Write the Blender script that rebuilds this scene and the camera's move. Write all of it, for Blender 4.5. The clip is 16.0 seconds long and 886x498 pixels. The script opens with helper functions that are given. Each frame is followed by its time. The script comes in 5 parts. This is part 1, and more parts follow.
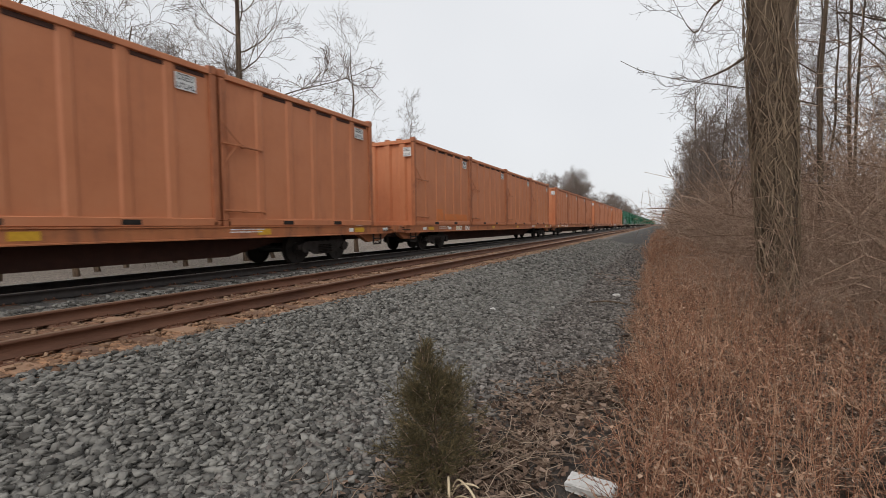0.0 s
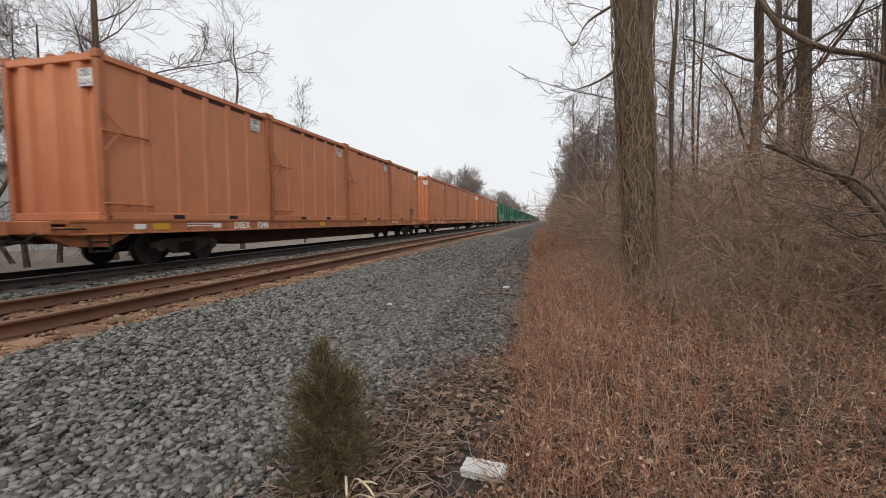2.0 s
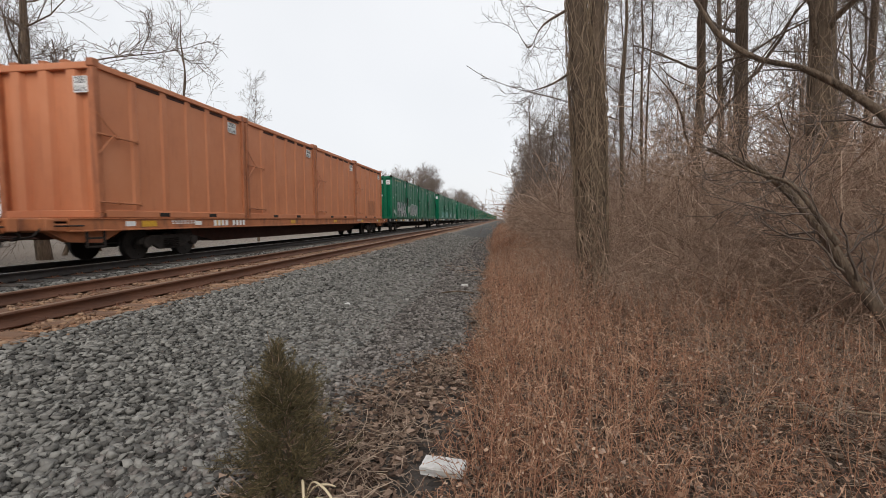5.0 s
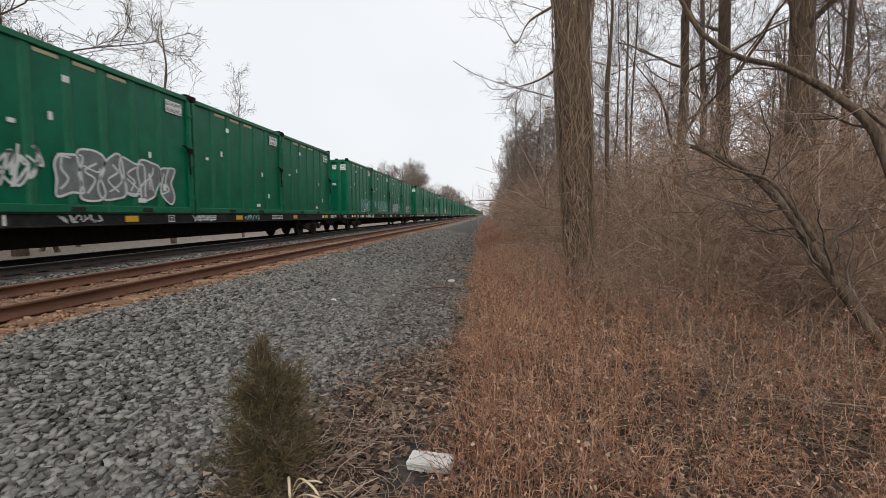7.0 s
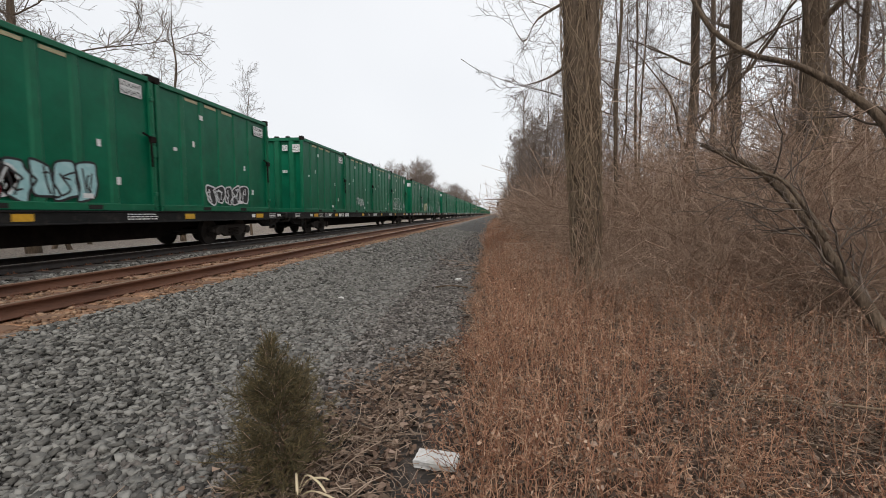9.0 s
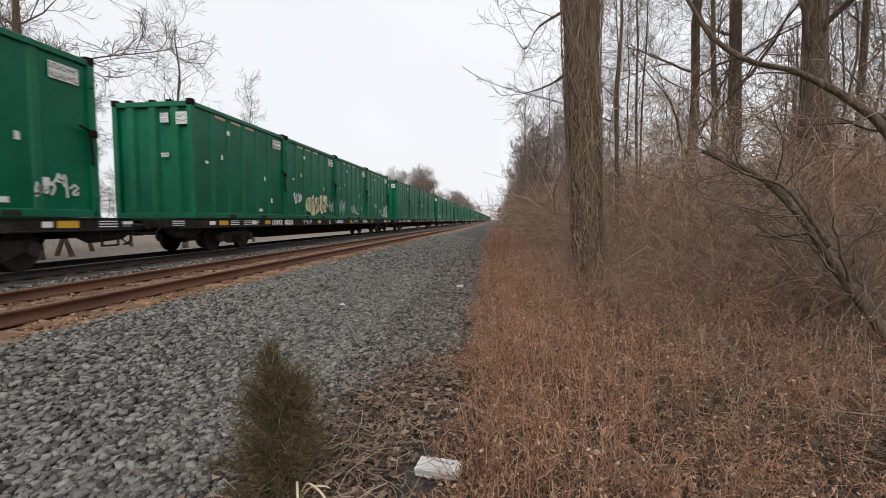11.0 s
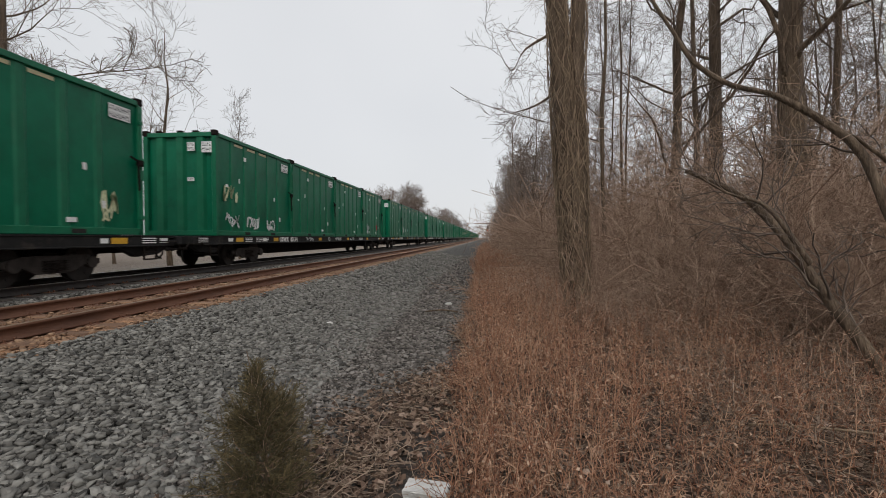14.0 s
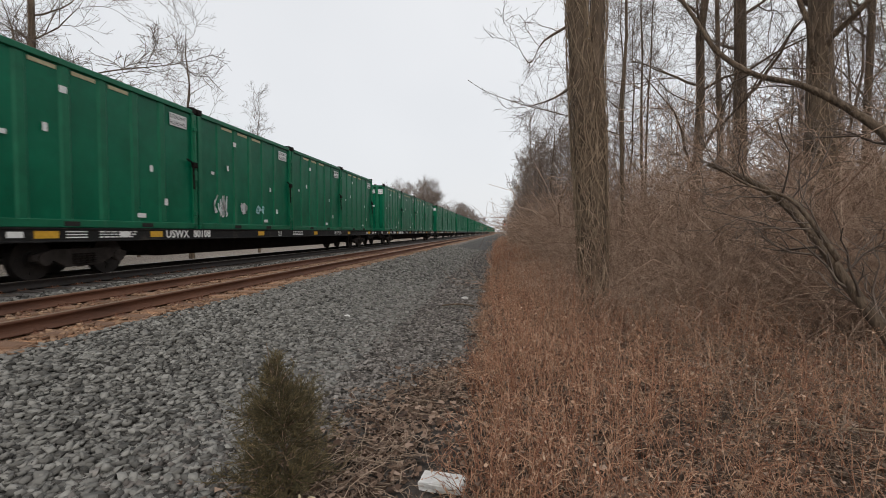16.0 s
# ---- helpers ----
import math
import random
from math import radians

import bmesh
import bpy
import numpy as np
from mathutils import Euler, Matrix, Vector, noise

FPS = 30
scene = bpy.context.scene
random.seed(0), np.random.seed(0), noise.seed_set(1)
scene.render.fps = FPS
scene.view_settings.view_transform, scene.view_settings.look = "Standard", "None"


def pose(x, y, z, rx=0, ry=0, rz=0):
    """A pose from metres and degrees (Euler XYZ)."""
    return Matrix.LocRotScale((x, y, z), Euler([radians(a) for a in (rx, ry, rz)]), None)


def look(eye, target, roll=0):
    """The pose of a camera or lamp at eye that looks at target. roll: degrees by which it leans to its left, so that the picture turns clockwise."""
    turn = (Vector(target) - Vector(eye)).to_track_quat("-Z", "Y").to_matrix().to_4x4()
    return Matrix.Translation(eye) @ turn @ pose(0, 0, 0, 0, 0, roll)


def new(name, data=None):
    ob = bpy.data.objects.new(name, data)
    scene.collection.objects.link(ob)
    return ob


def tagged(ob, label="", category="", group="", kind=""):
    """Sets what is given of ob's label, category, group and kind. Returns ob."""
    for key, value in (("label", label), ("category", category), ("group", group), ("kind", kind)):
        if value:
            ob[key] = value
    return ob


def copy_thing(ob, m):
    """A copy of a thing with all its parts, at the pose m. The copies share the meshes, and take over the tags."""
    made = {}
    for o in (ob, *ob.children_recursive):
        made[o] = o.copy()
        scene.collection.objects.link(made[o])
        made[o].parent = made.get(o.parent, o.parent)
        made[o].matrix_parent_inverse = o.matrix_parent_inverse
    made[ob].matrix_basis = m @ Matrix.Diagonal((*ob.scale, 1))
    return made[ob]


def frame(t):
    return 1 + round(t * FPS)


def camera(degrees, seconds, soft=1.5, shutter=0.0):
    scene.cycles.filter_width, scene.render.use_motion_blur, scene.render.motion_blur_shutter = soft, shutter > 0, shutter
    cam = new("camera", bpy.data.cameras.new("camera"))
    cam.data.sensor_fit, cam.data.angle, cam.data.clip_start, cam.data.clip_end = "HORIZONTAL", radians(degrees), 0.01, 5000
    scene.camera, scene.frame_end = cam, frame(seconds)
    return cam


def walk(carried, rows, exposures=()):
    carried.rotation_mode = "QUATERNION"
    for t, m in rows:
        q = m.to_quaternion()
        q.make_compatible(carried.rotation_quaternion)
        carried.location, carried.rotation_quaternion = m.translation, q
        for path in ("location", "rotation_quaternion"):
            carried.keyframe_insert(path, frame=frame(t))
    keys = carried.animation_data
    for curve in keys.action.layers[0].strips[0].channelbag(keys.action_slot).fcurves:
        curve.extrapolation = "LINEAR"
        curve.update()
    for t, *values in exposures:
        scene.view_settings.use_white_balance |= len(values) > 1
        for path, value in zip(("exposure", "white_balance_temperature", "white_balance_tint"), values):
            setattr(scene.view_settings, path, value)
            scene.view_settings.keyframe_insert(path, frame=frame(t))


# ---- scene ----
# ---- camera ----
cam = camera(88.3, 16.0, soft=0.5, shutter=0.12)
EYE = (0.0, 0.0, 1.0)
# seconds, turn left of the track's direction, pitch, roll
TURNS = [
    (0.0, 25.63, -2.81, 0.71), (0.5, 21.65, -3.26, 0.70), (1.0, 17.73, -3.68, 0.63), (1.5, 14.69, -3.57, 0.54),
    (2.0, 12.67, -3.50, 0.46), (2.5, 11.41, -3.49, 0.41), (3.0, 10.39, -3.50, 0.44), (3.5, 9.54, -3.52, 0.40),
    (4.0, 8.90, -3.49, 0.35), (5.2, 7.20, -3.80, 0.30), (6.5, 5.89, -4.17, 0.25), (7.0, 5.83, -4.28, 0.20),
    (7.5, 5.80, -4.37, 0.22), (8.0, 5.99, -4.42, 0.17), (8.5, 6.37, -4.49, 0.09), (9.8, 7.05, -4.30, 0.11),
    (11.0, 6.93, -3.62, 0.14), (11.5, 6.59, -2.74, 0.17), (12.0, 6.14, -1.69, 0.09), (12.5, 6.25, -0.87, 0.12),
    (13.0, 6.36, -0.81, 0.03), (13.5, 6.02, -1.03, 0.07), (14.0, 5.49, -1.42, 0.04), (14.5, 5.06, -1.75, -0.04),
    (15.0, 4.78, -1.95, -0.10), (15.5, 4.84, -2.08, -0.17), (16.0, 7.57, -2.16, -0.09),
]
walk(cam, [(t, pose(*EYE, 90 + p, r, y)) for t, y, p, r in TURNS], exposures=[(0.0, 0.06), (1.5, 0.17), (8.5, 0.22), (11.0, 0.24), (12.5, 0.04), (14.0, -0.06), (15.5, 0.0), (16.0, 0.06)])

# ---- world and light: an overcast winter sky ----
world = bpy.data.worlds.new("overcast_sky")
scene.world = world
world.use_nodes = True
nt = world.node_tree
bg = nt.nodes["Background"]
sky = nt.nodes.new("ShaderNodeTexSky")
sky.sky_type, sky.sun_disc = "NISHITA", False
sky.sun_elevation, sky.sun_rotation = radians(40), radians(168)
sky.air_density, sky.dust_density = 1.0, 4.0
dim = nt.nodes.new("ShaderNodeVectorMath")
dim.operation = "SCALE"
dim.inputs["Scale"].default_value = 0.10
nt.links.new(sky.outputs["Color"], dim.inputs[0])
cloud = nt.nodes.new("ShaderNodeTexNoise")
cloud.inputs["Scale"].default_value, cloud.inputs["Detail"].default_value = 1.6, 3.0
ramp = nt.nodes.new("ShaderNodeValToRGB")
ramp.color_ramp.elements[0].position, ramp.color_ramp.elements[0].color = 0.3, (0.80, 0.815, 0.84, 1)
ramp.color_ramp.elements[1].position, ramp.color_ramp.elements[1].color = 0.75, (0.90, 0.91, 0.93, 1)
nt.links.new(cloud.outputs["Fac"], ramp.inputs["Fac"])
mixer = nt.nodes.new("ShaderNodeMix")
mixer.data_type = "RGBA"
mixer.inputs["Factor"].default_value = 0.9
nt.links.new(dim.outputs["Vector"], mixer.inputs["A"])
nt.links.new(ramp.outputs["Color"], mixer.inputs["B"])
nt.links.new(mixer.outputs["Result"], bg.inputs["Color"])
bg.inputs["Strength"].default_value = 0.97
sun = new("sun", bpy.data.lights.new("sun", "SUN"))
sun.data.energy, sun.data.angle, sun.data.color = 1.3, radians(50), (1.0, 0.97, 0.93)
sun.matrix_basis = look((4, -20, 17), (0, 0, 0))


# ---- materials ----
def material(name, stops, scale=3.0, rough=0.8, metal=0.0, bump=0.0, bump_scale=60.0, detail=6.0, spread=0.0, island=False,
             stretch=(1, 1, 1), streak=None, streak_scale=(2, 2, 0.3), streak_at=(0.5, 0.75), gloss=0.5, random_object=0.0, relief=0.02):
    """Noise between the colour stops, a second coarser stain, fine relief and chance from piece to piece."""
    m = bpy.data.materials.new(name)
    m.use_nodes = True
    n, l = m.node_tree.nodes, m.node_tree.links
    b = n["Principled BSDF"]
    b.inputs["Roughness"].default_value, b.inputs["Metallic"].default_value = rough, metal
    b.inputs["Specular IOR Level"].default_value = gloss
    co = n.new("ShaderNodeTexCoord")
    mp = n.new("ShaderNodeMapping")
    mp.inputs["Scale"].default_value = stretch
    l.new(co.outputs["Object"], mp.inputs["Vector"])
    where = mp.outputs["Vector"]
    if random_object:
        info = n.new("ShaderNodeObjectInfo")
        sh = n.new("ShaderNodeVectorMath")
        sh.operation = "MULTIPLY_ADD"
        cx = n.new("ShaderNodeCombineXYZ")
        for k in range(3):
            l.new(info.outputs["Random"], cx.inputs[k])
        sh.inputs[1].default_value = (random_object * 37, random_object * 11, random_object * 23)
        l.new(cx.outputs["Vector"], sh.inputs[0])
        l.new(where, sh.inputs[2])
        where = sh.outputs["Vector"]
    no = n.new("ShaderNodeTexNoise")
    no.inputs["Scale"].default_value, no.inputs["Detail"].default_value, no.inputs["Roughness"].default_value = scale, detail, 0.65
    l.new(where, no.inputs["Vector"])
    fac = no.outputs["Fac"]
    if island or spread:
        if island:
            geo = n.new("ShaderNodeNewGeometry")
            src = geo.outputs["Random Per Island"]
        else:
            src = n.new("ShaderNodeObjectInfo").outputs["Random"]
        mx = n.new("ShaderNodeMix")
        mx.inputs["Factor"].default_value = spread or 0.7
        l.new(fac, mx.inputs["A"])
        l.new(src, mx.inputs["B"])
        fac = mx.outputs["Result"]
    rp = n.new("ShaderNodeValToRGB")
    el = rp.color_ramp.elements
    lo, hi = (0.3, 0.7) if not island else (0.12, 0.88)
    while len(el) < len(stops):
        el.new(0.5)
    for k, c in enumerate(stops):
        el[k].position = lo + (hi - lo) * k / max(1, len(stops) - 1)
        el[k].color = (*c, 1)
    l.new(fac, rp.inputs["Fac"])
    col = rp.outputs["Color"]
    if streak:
        m2 = n.new("ShaderNodeMapping")
        m2.inputs["Scale"].default_value = streak_scale
        l.new(where, m2.inputs["Vector"])
        n2 = n.new("ShaderNodeTexNoise")
        n2.inputs["Scale"].default_value, n2.inputs["Detail"].default_value, n2.inputs["Roughness"].default_value = 2.0, 8.0, 0.7
        l.new(m2.outputs["Vector"], n2.inputs["Vector"])
        r2 = n.new("ShaderNodeMapRange")
        r2.inputs["From Min"].default_value, r2.inputs["From Max"].default_value = streak_at
        l.new(n2.outputs["Fac"], r2.inputs["Value"])
        m3 = n.new("ShaderNodeMix")
        m3.data_type = "RGBA"
        l.new(r2.outputs["Result"], m3.inputs["Factor"])
        l.new(col, m3.inputs["A"])
        m3.inputs["B"].default_value = (*streak, 1)
        col = m3.outputs["Result"]
    l.new(col, b.inputs["Base Color"])
    if bump:
        n4 = n.new("ShaderNodeTexNoise")
        n4.inputs["Scale"].default_value, n4.inputs["Detail"].default_value = bump_scale, 4.0
        l.new(where, n4.inputs["Vector"])
        bp = n.new("ShaderNodeBump")
        bp.inputs["Strength"].default_value, bp.inputs["Distance"].default_value = min(1.0, bump), relief
        l.new(n4.outputs["Fac"], bp.inputs["Height"])
        l.new(bp.outputs["Normal"], b.inputs["Normal"])
    return m


M = dict(
    orange=material("orange_paint", [(0.47, 0.168, 0.074), (0.53, 0.196, 0.088), (0.56, 0.22, 0.105)], 0.8, 0.6, bump=0.12, bump_scale=5,
                    streak=(0.30, 0.105, 0.05), streak_scale=(2.2, 2.2, 0.22), streak_at=(0.55, 0.95), random_object=1.0),
    orange_post=material("orange_frame_paint", [(0.32, 0.108, 0.045), (0.45, 0.16, 0.068)], 3.0, 0.65, bump=0.2, streak=(0.16, 0.06, 0.035), streak_scale=(4, 4, 0.5), random_object=1.0),
    orange_dark=material("orange_sill_paint", [(0.36, 0.125, 0.05), (0.48, 0.175, 0.07)], 2.0, 0.65, bump=0.2,
                         streak=(0.10, 0.05, 0.035), streak_scale=(1.5, 1.5, 0.6), random_object=1.0),
    green=material("green_paint", [(0.001, 0.084, 0.042), (0.0015, 0.114, 0.058), (0.003, 0.143, 0.074)], 0.9, 0.3, gloss=0.2, bump=0.45, bump_scale=3.2,
                   streak=(0.08, 0.15, 0.11), streak_scale=(2.5, 2.5, 0.2), streak_at=(0.66, 1.0), random_object=1.0),
    green_rib=material("green_rib_paint", [(0.002, 0.095, 0.046), (0.005, 0.14, 0.068)], 2.0, 0.45, gloss=0.3, bump=0.2, bump_scale=8,
                       streak=(0.16, 0.19, 0.15), streak_scale=(4, 4, 0.3), streak_at=(0.6, 0.9), random_object=1.0),
    black=material("black_car_paint", [(0.006, 0.006, 0.0065), (0.015, 0.0145, 0.014)], 3.0, 0.7, gloss=0.25, bump=0.2,
                   streak=(0.09, 0.075, 0.06), streak_scale=(2, 1, 1), streak_at=(0.55, 0.85), random_object=1.0),
    under=material("underframe_grime", [(0.006, 0.0045, 0.004), (0.018, 0.013, 0.011)], 4.0, 0.9, gloss=0.15, bump=0.4, random_object=1.0),
    under_red=material("underframe_brown", [(0.045, 0.018, 0.012), (0.075, 0.03, 0.02)], 4.0, 0.85, bump=0.4, random_object=1.0),
    truck=material("truck_steel", [(0.016, 0.013, 0.011), (0.042, 0.034, 0.03)], 6.0, 0.85, gloss=0.2, bump=0.4),
    wheel=material("wheel_steel", [(0.014, 0.012, 0.011), (0.035, 0.029, 0.026)], 8.0, 0.6, 0.3),
    tread=material("wheel_tread", [(0.22, 0.21, 0.2), (0.35, 0.34, 0.33)], 8.0, 0.35, 0.9),
    white=material("white_marking", [(0.72, 0.72, 0.70), (0.85, 0.85, 0.83)], 9.0, 0.6),
    plate=material("label_plate", [(0.6, 0.61, 0.6), (0.78, 0.79, 0.78)], 20.0, 0.6),
    ink=material("label_ink", [(0.02, 0.02, 0.022), (0.06, 0.06, 0.06)], 30.0, 0.7),
    fresh_orange=material("fresh_orange_paint", [(0.58, 0.16, 0.03), (0.66, 0.20, 0.045)], 2.0, 0.5, streak=(0.48, 0.17, 0.075), streak_scale=(1, 1, 1), streak_at=(0.5, 0.7)),
    yellow=material("yellow_reflector", [(0.55, 0.30, 0.02), (0.70, 0.40, 0.03)], 12.0, 0.5),
    cream=material("cream_patch", [(0.42, 0.38, 0.22), (0.55, 0.5, 0.32)], 12.0, 0.7),
    slot=material("pocket_dark", [(0.008, 0.007, 0.006), (0.02, 0.016, 0.013)], 8.0, 0.9),
    rail=material("rusty_rail", [(0.085, 0.036, 0.02), (0.16, 0.07, 0.038)], 5.0, 0.75, 0.1, bump=0.3, stretch=(1, 0.2, 1)),
    railhead=material("rail_head", [(0.30, 0.25, 0.21), (0.42, 0.37, 0.33)], 4.0, 0.35, 0.8, stretch=(1, 0.1, 1)),
    railhead_dull=material("rail_head_dull", [(0.16, 0.095, 0.06), (0.25, 0.16, 0.11)], 4.0, 0.55, 0.3, stretch=(1, 0.1, 1)),
    # Rail of the far track, with the shade beneath the train in its colour.
    rail_shaded=material("shaded_rail", [(0.02, 0.017, 0.016), (0.045, 0.036, 0.032)], 5.0, 0.7, 0.2),
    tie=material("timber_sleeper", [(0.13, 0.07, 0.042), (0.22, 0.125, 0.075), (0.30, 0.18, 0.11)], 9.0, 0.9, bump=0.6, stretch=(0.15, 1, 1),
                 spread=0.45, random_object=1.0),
    # Darker copy of the sleeper timber, coloured for the shade beneath the train.
    tie_shaded=material("shaded_sleeper", [(0.05, 0.04, 0.034), (0.11, 0.09, 0.075)], 9.0, 0.9, bump=0.6, stretch=(0.15, 1, 1), spread=0.4),
    stone=material("ballast_stone", [(0.035, 0.032, 0.028), (0.135, 0.128, 0.115), (0.2, 0.191, 0.172), (0.285, 0.273, 0.247)], 14.0, 0.9, bump=0.3, bump_scale=150,
                   island=True, spread=0.72),
    stone_brown=material("path_stone", [(0.028, 0.024, 0.02), (0.112, 0.098, 0.087), (0.18, 0.16, 0.143), (0.29, 0.264, 0.238)], 14.0, 0.92, bump=0.3,
                         bump_scale=150, island=True, spread=0.72),
    stone_rust=material("rusty_stone", [(0.12, 0.065, 0.038), (0.23, 0.135, 0.08), (0.33, 0.215, 0.135)], 14.0, 0.92, island=True, spread=0.7),
    bark=material("grey_brown_bark", [(0.045, 0.031, 0.021), (0.115, 0.08, 0.053), (0.215, 0.155, 0.106)], 9.0, 0.95, bump=1.0, bump_scale=30, stretch=(1, 1, 0.16), relief=0.06),
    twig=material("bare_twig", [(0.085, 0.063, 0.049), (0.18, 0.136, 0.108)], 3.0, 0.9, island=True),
    # Paler copy of the bare twig for farther trees, haze put into its colour.
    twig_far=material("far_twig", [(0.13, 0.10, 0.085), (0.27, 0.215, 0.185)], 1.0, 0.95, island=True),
    vine=material("vine_bark", [(0.13, 0.09, 0.058), (0.36, 0.265, 0.18)], 12.0, 0.95, bump=0.5, island=True),
    brush=material("brush_stem", [(0.15, 0.092, 0.062), (0.335, 0.22, 0.155), (0.56, 0.41, 0.305)], 2.0, 0.95, island=True),
    weed=material("dry_weed", [(0.055, 0.024, 0.016), (0.31, 0.138, 0.08), (0.46, 0.255, 0.157), (0.62, 0.43, 0.29)], 1.2, 0.95, island=True, spread=0.6),
    seed=material("dry_seed_head", [(0.085, 0.042, 0.026), (0.26, 0.143, 0.09), (0.39, 0.243, 0.16), (0.48, 0.345, 0.245)], 1.2, 0.95, island=True, spread=0.7),
    tangle=material("grey_dead_stalk", [(0.09, 0.062, 0.044), (0.25, 0.178, 0.13), (0.44, 0.335, 0.25)], 2.0, 0.95, island=True),
    leaf=material("dead_leaf", [(0.05, 0.029, 0.02), (0.125, 0.078, 0.054), (0.215, 0.142, 0.1), (0.34, 0.245, 0.185)], 2.0, 0.9, island=True, spread=0.75),
    cedar=material("cedar_spray", [(0.042, 0.035, 0.015), (0.095, 0.076, 0.032), (0.215, 0.155, 0.072)], 2.0, 0.9, island=True),
    straw=material("pale_straw", [(0.5, 0.40, 0.25), (0.68, 0.56, 0.38)], 5.0, 0.8, island=True),
    foam=material("weathered_white_plastic", [(0.5, 0.49, 0.47), (0.72, 0.71, 0.69)], 14.0, 0.7, bump=0.4, streak=(0.3, 0.26, 0.22)),
    siding=material("pale_metal_siding", [(0.42, 0.43, 0.43), (0.5, 0.51, 0.51)], 0.6, 0.6, bump=0.1),
    roofing=material("grey_roofing", [(0.2, 0.2, 0.2), (0.27, 0.27, 0.27)], 1.0, 0.7),
    glass=material("dark_glass", [(0.02, 0.022, 0.025), (0.035, 0.037, 0.04)], 1.0, 0.08),
    signal=material("signal_black", [(0.012, 0.012, 0.012), (0.025, 0.025, 0.025)], 4.0, 0.6),
    steel=material("galvanised_steel", [(0.28, 0.28, 0.28), (0.38, 0.38, 0.38)], 6.0, 0.5, 0.6),
    spray_white=material("white_spray", [(0.5, 0.52, 0.52), (0.72, 0.74, 0.74)], 4.0, 0.7),
    spray_blue=material("pale_blue_spray", [(0.25, 0.48, 0.50), (0.42, 0.62, 0.63)], 4.0, 0.7),
    spray_grey=material("silver_spray", [(0.26, 0.28, 0.29), (0.42, 0.44, 0.45)], 3.0, 0.55),
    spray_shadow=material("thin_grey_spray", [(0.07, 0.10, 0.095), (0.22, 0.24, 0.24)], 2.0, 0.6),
    spray_black=material("black_spray", [(0.012, 0.012, 0.014), (0.03, 0.03, 0.03)], 4.0, 0.7),
    spray_red=material("red_spray", [(0.30, 0.02, 0.03), (0.42, 0.05, 0.06)], 4.0, 0.7),
    spray_pale=material("pale_yellow_spray", [(0.5, 0.52, 0.30), (0.66, 0.68, 0.45)], 4.0, 0.7),
)
lamp_mat = bpy.data.materials.new("red_signal_lens")
lamp_mat.use_nodes = True
lamp_mat.node_tree.nodes["Principled BSDF"].inputs["Base Color"].default_value = (0.6, 0.03, 0.02, 1)
lamp_mat.node_tree.nodes["Principled BSDF"].inputs["Emission Color"].default_value = (1.0, 0.12, 0.06, 1)
lamp_mat.node_tree.nodes["Principled BSDF"].inputs["Emission Strength"].default_value = 6.0
M["lens"] = lamp_mat


